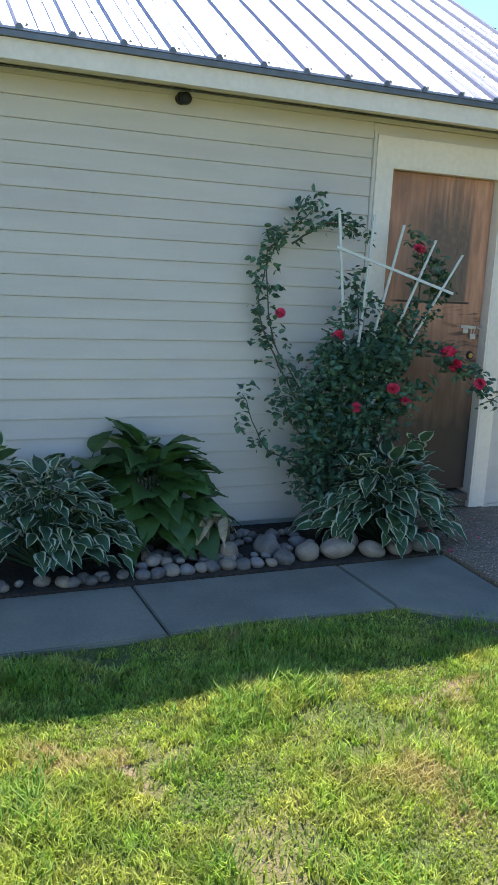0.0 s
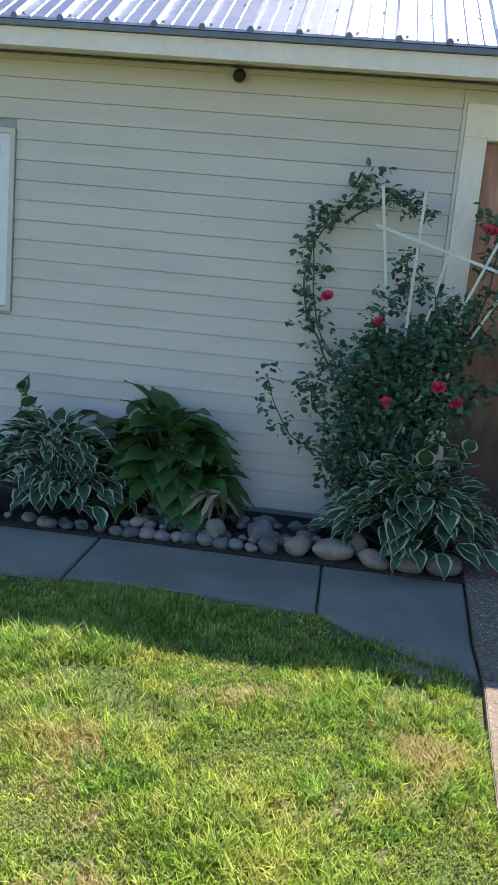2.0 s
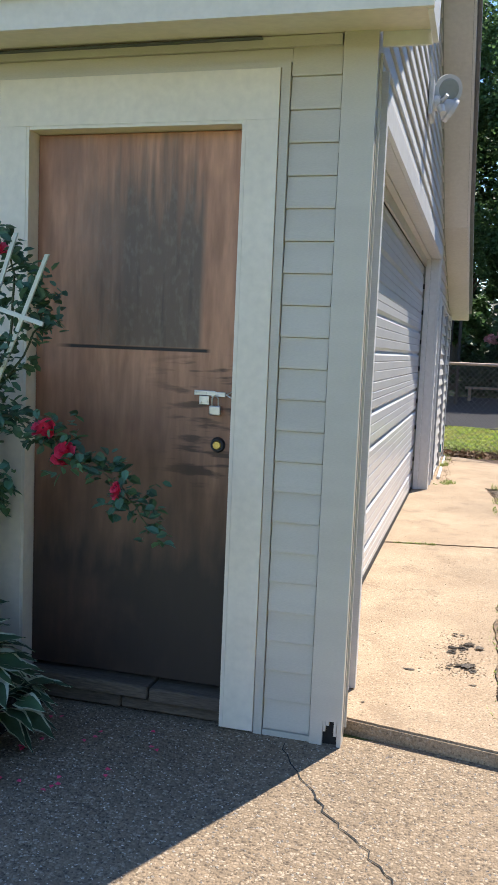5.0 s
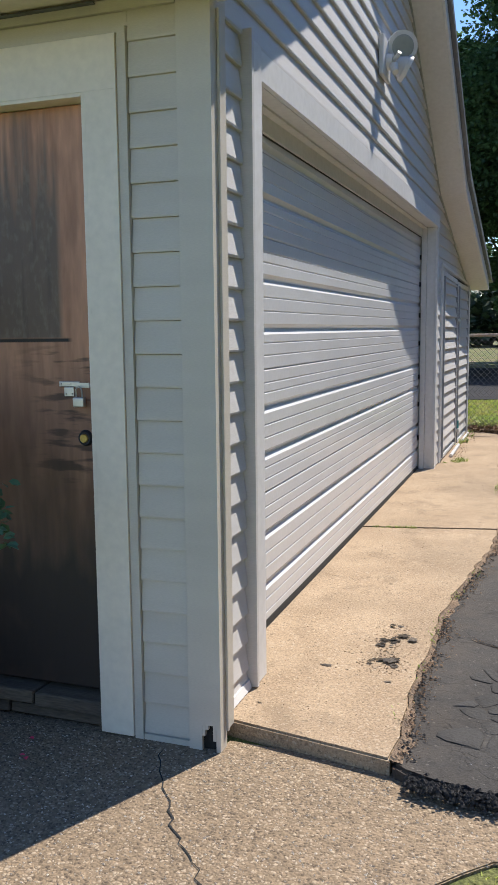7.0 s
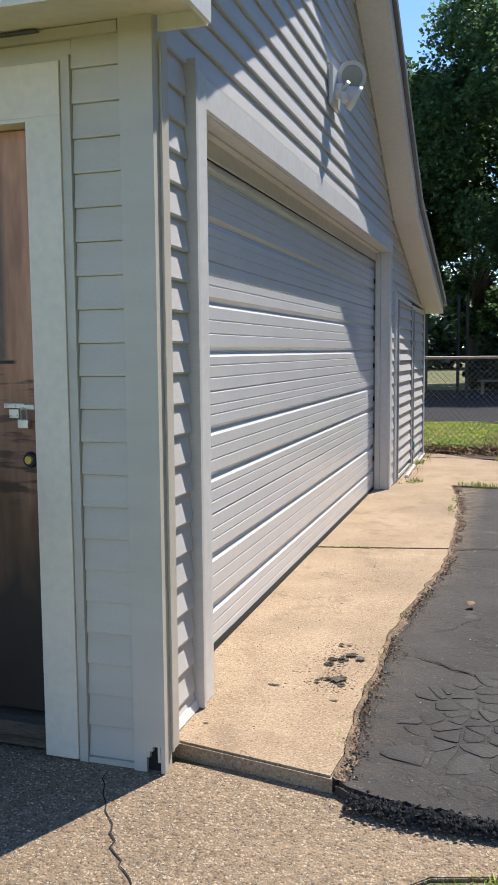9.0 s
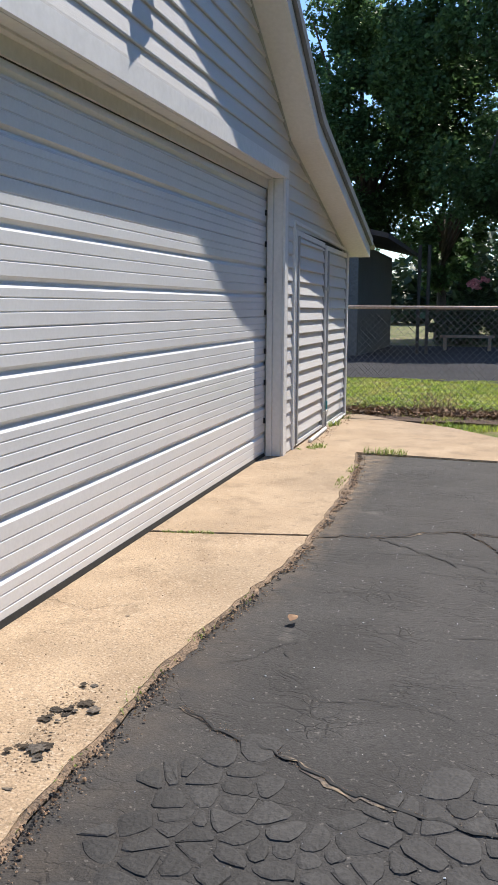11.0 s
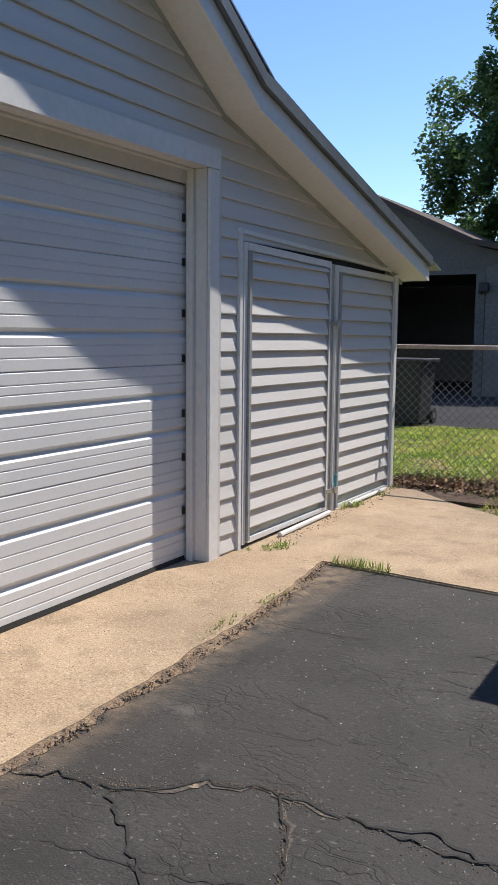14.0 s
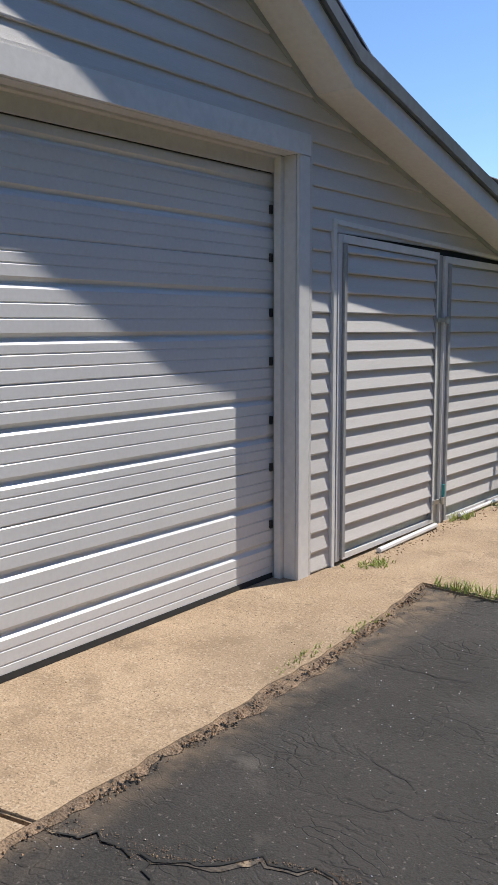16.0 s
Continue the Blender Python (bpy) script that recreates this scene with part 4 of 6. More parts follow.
# ---- garage door and surround ----
def garage_door():
    g = empty("door_2", 3.83, 7.88, 0.1, "white ribbed steel sectional garage door, closed", "garage door")
    g["kind"] = "structure"
    zs = [0.060, 0.695, 1.262, 1.850, 2.41]
    for z0, z1 in zip(zs, zs[1:]):
        h = z1 - z0 - 0.0015
        q = [(0.0, -0.006), (0.006, 0.0)]
        for c, big in ((0.06, 0), (0.115, 0), (0.178, 1), (0.255, 0), (0.315, 0), (0.395, 1), (0.465, 0), (0.51, 0)):
            c = c * h / 0.571
            if big:
                q += [(c - 0.026, 0.0), (c - 0.010, -0.016), (c + 0.002, -0.018), (c + 0.022, 0.0)]
            else:
                q += [(c - 0.005, 0.0), (c - 0.001, -0.0035), (c + 0.001, -0.0035), (c + 0.005, 0.0)]
        q += [(h - 0.006, 0.0), (h, -0.006)]
        loop = lambda y: [(3.862 + dx, y, z0 + dz + (slab_z(y) - slab_z(5.5)) * (1 - (z0 + dz - 0.1) / 2.31) * 0.9) for dz, dx in q] + [(3.80, y, z0 + h), (3.80, y, z0 + (slab_z(y) - slab_z(5.5)) * 0.9 * (1 - (z0 - 0.1) / 2.31))]
        bm = bmesh.new()
        prism(bm, loop(5.20), loop(10.45))
        piece("door_section", bm, M_GDOOR, g, "white steel door section with pressed grooves")
    bm = prism(bmesh.new(), [(3.81, 5.28, 0.056), (3.872, 5.28, 0.056), (3.866, 5.28, 0.086), (3.81, 5.28, 0.086)], [(3.81, 10.355, 0.118), (3.872, 10.355, 0.118), (3.866, 10.355, 0.144), (3.81, 10.355, 0.144)])
    piece("bottom_seal", bm, M_RUBBER, g, "black rubber bottom seal")
    bm = bmesh.new()
    for z in (0.4, 0.72, 0.98, 1.3, 1.56, 1.85, 2.1):
        box(bm, 3.8625, 3.876, 10.335, 10.353, z, z + 0.045)
    piece("seal_clip", bm, M_RUBBER, g)
    # surround
    rise = 0.028

    def level(x0, x1, y0, y1, z0, z1):
        """A bar along the head, which climbs a little to the far end."""
        up = lambda y: rise * (y - 5.2) / 5.2
        ring = lambda y: [(x0, y, z0 + up(y)), (x1, y, z0 + up(y)), (x1, y, z1 + up(y)), (x0, y, z1 + up(y))]
        return prism(bmesh.new(), ring(y0), ring(y1))

    piece("head_face", level(4.001, 4.024, 5.265, 10.49, GT, 2.478), M_WHITE, g, "white metal-capped head board")
    piece("head_face", one(4.001, 4.038, 5.14, 5.263, GT, 2.478, bevel=0.003), M_WHITE, g, "white corner piece of the head board")
    piece("side_face", prism(bmesh.new(), [(4.001, 5.14, 0.056), (4.040, 5.14, 0.056), (4.040, 5.26, 0.057), (4.001, 5.26, 0.057)], [(4.001, 5.14, GT - 0.001), (4.040, 5.14, GT - 0.001), (4.040, 5.26, GT - 0.001), (4.001, 5.26, GT - 0.001)]), M_WHITE, g, "white metal-capped side board")
    piece("side_face", one(4.001, 4.020, 10.392, 10.49, 0.113, GT + 0.026, bevel=0.003), M_WHITE, g, "white metal-capped side board, dented")
    piece("jamb", one(3.88, 4.000, 5.235, 5.262, 0.06, GT), M_SOFFIT, g)
    bm = one(3.925, 4.000, 10.386, 10.41, 0.112, GT + 0.024)
    box(bm, 3.877, 3.923, 10.356, 10.41, 0.112, GT + 0.022, bevel=0.003)
    for z in np.arange(0.35, 2.4, 0.3):
        disc(bm, (3.90, 10.357, z), (0, -1, 0), 0.005, 0.004, 0.003, 8)
    piece("jamb", bm, M_SOFFIT, g, "cream stepped jamb with nail heads")
    piece("head_jamb", level(3.925, 4.000, 5.262, 10.385, GT - 0.002, GT + 0.02), M_SOFFIT, g, "cream underside of the head")
    piece("head_jamb", level(3.884, 3.923, 5.262, 10.355, GT - 0.012, GT + 0.02), M_SOFFIT, g, "cream underside of the head")
    piece("stop_board", level(3.866, 3.883, 5.262, 10.354, 2.285, GT + 0.02), M_SOFFIT, g, "grey stop board above the door")
    piece("top_seal", level(3.8625, 3.869, 5.262, 10.353, 2.280, 2.2845), M_RUBBER, g, "black rubber top seal")
    bm = bmesh.new()
    box(bm, 4.001, 4.052, 5.116, 5.138, 0.058, 2.498)
    box(bm, 4.001, 4.018, 10.492, 10.514, 0.115, 2.522)
    piece("channel", bm, M_SIDING_B, g, "grey channel round the surround")
    piece("channel", level(4.001, 4.018, 5.137, 10.491, 2.480, 2.496), M_SIDING_B, g, "grey channel round the surround")


garage_door()


# ---- pair of low siding doors ----
def low_doors():
    d = empty("door_3", 4.02, 12.05, 0.13, "pair of low shed doors clad in grey siding, closed and latched", "shed door")
    d["kind"] = "structure"
    top = lambda y: 2.022 - 0.017 * (y - 10.75)
    top2 = lambda y: 1.985 - 0.008 * (y - 12.05)

    def strip(y0, y1, z0a, z0b, z1a, z1b, x0=4.012, x1=4.034):
        return prism(bmesh.new(), [(x0, y0, z0a), (x0, y1, z0b), (x0, y1, z1b), (x0, y0, z1a)], [(x1, y0, z0a), (x1, y1, z0b), (x1, y1, z1b), (x1, y0, z1a)])

    # frame around both leaves
    piece("frame", one(4.001, 4.03, 10.712, 10.742, 0.122, 2.10), M_WHITE, d, "grey metal-capped frame")
    piece("frame", strip(10.743, 13.2, 2.072, 2.008, 2.098, 2.034, 4.001, 4.03), M_WHITE, d)
    piece("frame", one(4.001, 4.05, 13.255, 13.31, 0.13, 1.99), M_WHITE, d, "weathered corner board")
    piece("gap", strip(10.744, 13.1, 2.00, 1.96, 2.070, 2.007, 3.995, 4.004), M_DARK, d)
    for (y0, y1, tf, b0, b1) in ((10.75, 11.99, top, 0.145, 0.160), (12.08, 13.245, top2, 0.135, 0.150)):
        leaf = piece("door_leaf", strip(y0, y1, b0, b1, tf(y0), tf(y1), 3.99, 4.012), M_JCH, d, "siding-clad shed door leaf")
        z = Z0 + P
        while z < 2.03:
            za = min(z + P - 0.012, tf(y0) - 0.05)
            zb = min(z + P - 0.012, tf(y1) - 0.05)
            if z > b0 + 0.03 and za > z + 0.02:
                pr = lambda zt: [(4.013, z - 0.01), (4.040, min(z - 0.009, zt)), (4.042, min(z - 0.002, zt)), (4.02, zt), (4.013, zt)]
                o = part("siding_board", prism(bmesh.new(), [(x, y0 + 0.075, q) for x, q in pr(za)], [(x, y1 - 0.05, q) for x, q in pr(max(zb, z - 0.008))]), M_SIDING_B)
                under(o, leaf)
            z += P
        for o in (strip(y0, y0 + 0.040, b0, b0, tf(y0), tf(y0)), strip(y1 - 0.045, y1, b1, b1, tf(y1), tf(y1)),
                  strip(y0 + 0.046, y1 - 0.046, tf(y0) - 0.045, tf(y1) - 0.045, tf(y0), tf(y1)), strip(y0 + 0.073, y1 - 0.046, b0, b1, b0 + 0.035, b1 + 0.03)):
            under(part("edge_strip", o, M_WHITE), leaf)
        under(part("edge_channel", strip(y0 + 0.045, y0 + 0.072, b0 + 0.02, b0 + 0.02, tf(y0) - 0.05, tf(y0) - 0.05, 4.012, 4.050), M_CHAN), leaf)
        under(part("edge_channel", strip(y1 - 0.052, y1 - 0.046, b1 + 0.03, b1 + 0.03, tf(y1) - 0.05, tf(y1) - 0.05, 4.013, 4.046), M_CHAN), leaf)
    piece("middle_post", one(3.99, 4.016, 11.995, 12.075, 0.15, 1.99), M_JCH, d, "grey weathered post between the leaves")
    for z, teal in ((1.54, False), (0.29, True)):
        bm = one(4.04, 4.05, 11.96, 12.12, z, z + 0.03, bevel=0.002)
        box(bm, 4.05, 4.07, 12.06, 12.09, z - 0.01, z + 0.04, bevel=0.003)
        piece("latch", bm, M_STEEL, d, "galvanised hasp latch")
        if teal:
            piece("clip", one(4.05, 4.066, 12.075, 12.10, z + 0.04, z + 0.13, bevel=0.003), M_TEAL, d, "teal clip through the hasp")
    bm = bmesh.new()
    tube(bm, [(4.09, 11.15, 0.142), (4.085, 11.93, 0.160)], 0.018, 8)
    tagged(part("pipe", bm, M_PLASTIC), "short white plastic strip lying at the foot of the shed door", "pipe")
    tagged(part("pipe", tube(bmesh.new(), [(4.085, 12.3, 0.165), (4.08, 13.05, 0.172)], 0.014, 8), M_PLASTIC), "short white plastic strip lying at the foot of the shed door", "pipe")


low_doors()


# ---- flood lamp, eave camera ----
def flood_lamp():
    o = empty("wall_lamp", 4.02, 7.68, 3.08, "white twin-head flood lamp on the gable wall", "lamp")
    piece("back_plate", one(4.016, 4.045, 7.56, 7.80, 3.00, 3.24, bevel=0.008), M_PLASTIC, o, "square white mounting plate")
    bm = disc(bmesh.new(), (4.045, 7.68, 3.1), (1, 0, 0), 0.05, 0.045, 0.04, 20)
    tube(bm, [(4.07, 7.68, 3.1), (4.11, 7.66, 3.12), (4.13, 7.64, 3.14)], 0.014, 8)
    tube(bm, [(4.07, 7.68, 3.09), (4.12, 7.74, 3.06), (4.14, 7.78, 3.04)], 0.014, 8)
    piece("hub", bm, M_PLASTIC, o)
    ax = Vector((0.42, -0.86, -0.28)).normalized()
    c1 = Vector((4.13, 7.75, 3.205))
    bm = disc(bmesh.new(), c1 - ax * 0.075, ax, 0.04, 0.088, 0.05, 32)
    disc(bm, c1 - ax * 0.025, ax, 0.095, 0.095, 0.03, 32)
    h = piece("lamp_head", bm, M_PLASTIC, o, "round white lamp head")
    under(part("lens", disc(bmesh.new(), c1 + ax * 0.006, ax, 0.07, 0.062, 0.006, 32), M_JCH, label="pale grey lens"), h)
    ax2 = Vector((0.80, 0.35, -0.45)).normalized()
    c2 = Vector((4.085, 7.74, 3.11))
    bm = disc(bmesh.new(), c2, ax2, 0.04, 0.07, 0.06, 32)
    disc(bm, c2 + ax2 * 0.06, ax2, 0.082, 0.082, 0.03, 32)
    piece("lamp_head", bm, M_PLASTIC, o, "round white lamp head")
    bm = disc(bmesh.new(), (4.09, 7.66, 3.07), (0.3, -0.5, -0.8), 0.028, 0.02, 0.06, 16)
    piece("sensor", bm, M_SOFFIT, o, "cream motion sensor")


flood_lamp()
e = empty("eave_bulb", 1.42, 4.70, 2.43, "small dark round lamp holder under the eave", "lamp")
piece("socket", disc(bmesh.new(), (1.39, YW - 0.012, 2.45), (0, -1, -0.2), 0.035, 0.03, 0.03, 20), M_BIN, e)
bm = bmesh.new()
bmesh.ops.create_uvsphere(bm, u_segments=16, v_segments=10, radius=0.034, matrix=Matrix.Translation((1.40, YW - 0.06, 2.445)))
piece("bulb", bm, M_BIN, e, smooth=True)


# ---- plants at the wall ----
def leaf_mesh(name, mats, margin, length=1.0, broad=0.5, n=8):
    """An arched heart-shaped leaf along +x, one long; the outer strip takes the second material."""
    v, f, mi = [], [], []
    cross = [-1.0, -0.73, 0.0, 0.73, 1.0]
    for i in range(n + 1):
        u = i / n
        w = broad * 0.5 * (math.sin(math.pi * min(1, u * 1.06) ** 0.62) ** 0.9 if 0 < u < 0.96 else 0.02)
        for c in cross:
            wave = 0.022 * math.sin(u * 15 + c * 2) * abs(c)
            v.append((u * (1 - 0.08 * u) - 0.05 * abs(c), c * w, -0.26 * u * u + 0.14 * u + abs(c) * w * 0.30 + wave))
    for i in range(n):
        for j in range(4):
            a = i * 5 + j
            f.append((a, a + 5, a + 6, a + 1))
            mi.append(1 if margin and (j in (0, 3)) else 0)
    me = bpy.data.meshes.new(name)
    me.from_pydata(v, [], f)
    for m in mats:
        me.materials.append(m)
    me.polygons.foreach_set("material_index", mi)
    me.polygons.foreach_set("use_smooth", [True] * len(f))
    return me


def clump(name, cx, cy, z, rad, height, count, size, meshes, label, seed, squash=0.75):
    r = random.Random(seed)
    root = empty(name, cx, cy, z, label, "plant", "hostas in the bed")
    bm = bmesh.new()
    for i in range(count):
        u = (i + 0.5) / count
        a = i * 2.39996 + r.uniform(-0.3, 0.3)
        t = u ** 0.6
        rr = rad * (0.12 + 0.62 * t) * r.uniform(0.85, 1.1)
        zz = height * (0.98 - 0.72 * t ** 2.0) * r.uniform(0.80, 1.10)
        px, py = math.cos(a) * rr, math.sin(a) * rr * squash
        s = size * r.uniform(0.75, 1.2)
        ob = new("leaf", r.choice(meshes))
        ob.parent = root
        pitch = math.degrees(math.atan2(t * 0.80 - 0.42, 0.8)) + r.uniform(-26, 24)
        ob.matrix_basis = pose(px, py, zz, r.uniform(-22, 22), pitch, math.degrees(a) + r.uniform(-25, 25)) @ Matrix.Diagonal((s, s, s, 1))
        if i % 3 == 0:
            tube(bm, [(0, 0, 0.0), (px * 0.6, py * 0.6, zz * 0.75), (px, py, zz)], [0.006, 0.004, 0.003], 4)
    st = part("stem", bm, M_HGREEN, kind="stuff")
    st.parent = root
    return root


VAR = [leaf_mesh("variegated_leaf", [M_HGREEN, M_HWHITE], True, broad=b, n=9) for b in (0.56, 0.64, 0.50)]
BIG = [leaf_mesh("green_leaf", [M_HBIG], False, broad=b, n=8) for b in (0.62, 0.7)]
clump("hosta", 2.60, 4.25, -0.03, 0.56, 0.50, 250, 0.17, VAR, "variegated hosta with white leaf margins beside the wooden door", 1)
clump("hosta", 0.60, 4.26, -0.03, 0.60, 0.52, 300, 0.14, VAR, "large variegated hosta with white leaf margins against the siding", 2, 0.62)
clump("hosta", 1.20, 4.46, -0.03, 0.44, 0.60, 130, 0.24, BIG, "plain green hosta with broad leaves against the siding", 3)
clump("hosta", 0.85, 4.60, -0.03, 0.30, 0.60, 16, 0.24, BIG, "plain green hosta behind the variegated one", 6)
clump("hosta", -0.62, 4.35, -0.03, 0.5, 0.5, 70, 0.18, VAR, "variegated hosta under the window", 7)


def shoots(cx, cy, z, pts, seed, root_label):
    """Upright shoots of curled leaves that rise out of a clump."""
    r = random.Random(seed)
    root = empty("hosta_shoot", cx, cy, z, root_label, "plant", "hosta shoots")
    for dx, dy, h in pts:
        bm = tube(bmesh.new(), [(0, 0, 0), (dx * 0.5, dy * 0.5, h * 0.6), (dx, dy, h)], [0.005, 0.004, 0.002], 5)
        st = part("stem", bm, M_HBIG)
        st.parent = root
        for k in range(5):
            f = 0.55 + 0.11 * k
            ob = new("leaf", r.choice(VAR))
            ob.parent = root
            s = r.uniform(0.11, 0.17)
            ob.matrix_basis = pose(dx * f, dy * f, h * f, r.uniform(-60, 60), r.uniform(-70, 10), r.uniform(0, 360)) @ Matrix.Diagonal((s, s, s, 1))


shoots(2.68, 4.22, 0.2, [(0.06, 0.02, 0.42), (0.14, 0.0, 0.40), (-0.28, 0.02, 0.30), (-0.38, 0.0, 0.26)], 4, "pale upright hosta shoots with curled leaves")
shoots(0.34, 4.35, 0.35, [(0.02, 0.02, 0.30), (0.10, 0.0, 0.2)], 5, "pale upright hosta shoots with curled leaves")
dead = leaf_mesh("dead_leaf", [M_HDEAD], False, broad=0.3, n=6)
root = empty("withered_plant", 1.50, 4.22, 0.0, "withered tan leaves drooping over the rocks", "plant")
r0 = random.Random(12)
for i in range(14):
    ob = new("leaf", dead)
    ob.parent = root
    ob.matrix_basis = pose(r0.uniform(-0.05, 0.05), r0.uniform(-0.05, 0.05), 0.22, r0.uniform(-40, 40), r0.uniform(25, 75), r0.uniform(0, 360)) @ Matrix.Diagonal((0.24, 0.2, 0.24, 1))


# rose on its fan trellis
def trellis():
    t = empty("trellis", 2.5, 4.42, 0.0, "white fan trellis with five slats leaning out of the rose bush", "trellis")
    foot = [(2.42, 4.47, 0.05), (2.46, 4.47, 0.05), (2.50, 4.47, 0.05), (2.54, 4.47, 0.05), (2.58, 4.47, 0.05)]
    tops = [(2.235, 4.385, 1.905), (2.455, 4.365, 1.90), (2.66, 4.37, 1.855), (2.90, 4.385, 1.783), (3.055, 4.32, 1.705)]
    mids = [(2.37, 4.43, 1.0), (2.44, 4.43, 1.0), (2.50, 4.43, 1.0), (2.60, 4.43, 1.0), (2.70, 4.42, 1.0)]
    for a, m, b in zip(foot, mids, tops):
        bm = bmesh.new()
        for p, q in ((a, m), (m, b)):
            p, q = Vector(p), Vector(q)
            w = Vector((0.0075, 0, 0))
            d = Vector((0, 0.004, 0))
            prism(bm, [p - w - d, p + w - d, p + w + d, p - w + d], [q - w - d, q + w - d, q + w + d, q - w + d])
        piece("slat", bm, M_STICK, t)
    for a, b in (((2.215, 4.352, 1.707), (3.03, 4.345, 1.475)),):
        a, b = Vector(a), Vector(b)
        u, d = Vector((0.0015, 0, 0.0075)), Vector((0, 0.004, 0))
        piece("cross_bar", prism(bmesh.new(), [a - u - d, a + u - d, a + u + d, a - u + d], [b - u - d, b + u - d, b + u + d, b - u + d]), M_STICK, t)
    # fallen slats low in the bush
    bm = bmesh.new()
    for a, b in (((2.35, 4.40, 0.30), (2.50, 4.40, 0.72)), ((2.54, 4.38, 0.80), (2.64, 4.38, 0.95))):
        tube(bm, [a, b], 0.009, 4)
    piece("slat", bm, M_STICK, t)


trellis()


def rose_bush():
    root = empty("rose_bush", 2.45, 4.42, -0.02, "climbing rose bush with dark green leaves and red blooms", "plant")
    r = random.Random(5)
    B = (2.45, 4.44, 0.0)
    canes = [
        [B, (2.25, 4.5, 0.55), (2.01, 4.58, 1.0), (1.87, 4.6, 1.35), (1.94, 4.6, 1.68), (2.14, 4.6, 1.88), (2.20, 4.58, 1.97)],
        [B, (2.2, 4.52, 0.75), (1.97, 4.58, 1.15), (1.90, 4.6, 1.62), (2.0, 4.6, 1.76)],
        [(2.06, 4.6, 1.72), (2.28, 4.55, 1.85), (2.46, 4.5, 1.78)],
        [B, (2.15, 4.42, 0.4), (1.88, 4.42, 0.55), (1.72, 4.42, 0.86)],
        [B, (2.2, 4.4, 0.5), (2.0, 4.4, 0.72), (1.98, 4.4, 0.86)],
        [B, (2.5, 4.42, 0.7), (2.78, 4.40, 1.12), (3.03, 4.38, 1.11), (3.12, 4.38, 1.03), (3.30, 4.38, 0.95), (3.42, 4.38, 0.80)],
        [B, (2.6, 4.44, 0.9), (2.85, 4.42, 1.28), (2.98, 4.42, 1.50), (2.95, 4.42, 1.62)],
        [(2.80, 4.42, 1.2), (2.86, 4.44, 1.55), (2.83, 4.44, 1.78)],
        [B, (2.5, 4.45, 0.8), (2.45, 4.45, 1.3), (2.40, 4.45, 1.58)],
        [B, (2.35, 4.42, 0.8), (2.30, 4.42, 1.15), (2.34, 4.42, 1.36)],
        [B, (2.65, 4.42, 0.75), (2.62, 4.42, 1.1), (2.56, 4.42, 1.42)],
        [B, (2.7, 4.36, 0.7), (2.88, 4.34, 0.95)],
        [B, (2.2, 4.36, 0.4), (2.1, 4.34, 0.62)],
    ]
    pos = []
    for ci, c in enumerate(canes):
        n = len(c)
        fine = []
        for i in range(n - 1):
            p0, p1, p2, p3 = (Vector(c[max(i - 1, 0)]), Vector(c[i]), Vector(c[i + 1]), Vector(c[min(i + 2, n - 1)]))
            for k in range(6):
                t = k / 6
                fine.append(0.5 * ((2 * p1) + (p2 - p0) * t + (2 * p0 - 5 * p1 + 4 * p2 - p3) * t * t + (3 * p1 - p0 - 3 * p2 + p3) * t ** 3))
        fine.append(Vector(c[-1]))
        fine = [p + Vector((r.uniform(-1, 1), r.uniform(-1, 1), r.uniform(-1, 1))) * 0.007 for p in fine]
        piece("cane", tube(bmesh.new(), fine, [0.007 - 0.005 * i / len(fine) for i in range(len(fine))], 5), M_CANE, root)
        for p in fine[4:]:
            for _ in range(3 if ci not in (0, 1, 3) else 2):
                a = r.uniform(0, 6.28)
                ln = r.uniform(0.03, 0.09)
                q = p + Vector((math.cos(a) * ln, math.sin(a) * ln * 0.7, r.uniform(-0.03, 0.05)))
                for k in range(5):
                    pos.append(q + Vector((r.uniform(-1, 1), r.uniform(-1, 1), r.uniform(-1, 1))) * 0.03)
    for cx, cz, sx, s_z, n in ((2.42, 0.75, 0.32, 0.28, 1700), (2.37, 1.05, 0.22, 0.16, 750), (2.62, 1.12, 0.18, 0.17, 650), (2.37, 0.38, 0.34, 0.26, 1300), (2.70, 0.85, 0.14, 0.16, 260), (2.72, 1.30, 0.12, 0.10, 160), (2.16, 0.92, 0.10, 0.12, 130)):
        for _ in range(n):
            v = Vector((r.gauss(0, 1), r.gauss(0, 1), r.gauss(0, 1)))
            v = v.normalized() * (r.random() ** 0.45)
            pos.append(Vector((cx + v.x * sx, 4.42 + v.y * 0.20, cz + v.z * s_z)))
    v, f = oval_leaves(np.array([tuple(p) for p in pos]), 0.042)
    under(part("foliage", (v, f), M_LEAF, kind="stuff"), root)
    blooms = [(2.003, 4.60, 1.312), (2.812, 4.42, 1.724), (3.02, 4.36, 1.115), (3.055, 4.36, 1.125), (3.115, 4.36, 1.045), (3.09, 4.37, 1.01), (3.315, 4.36, 0.925), (2.749, 4.33, 0.825), (2.645, 4.32, 0.90), (2.386, 4.30, 0.80), (2.30, 4.40, 1.20)]
    base = None
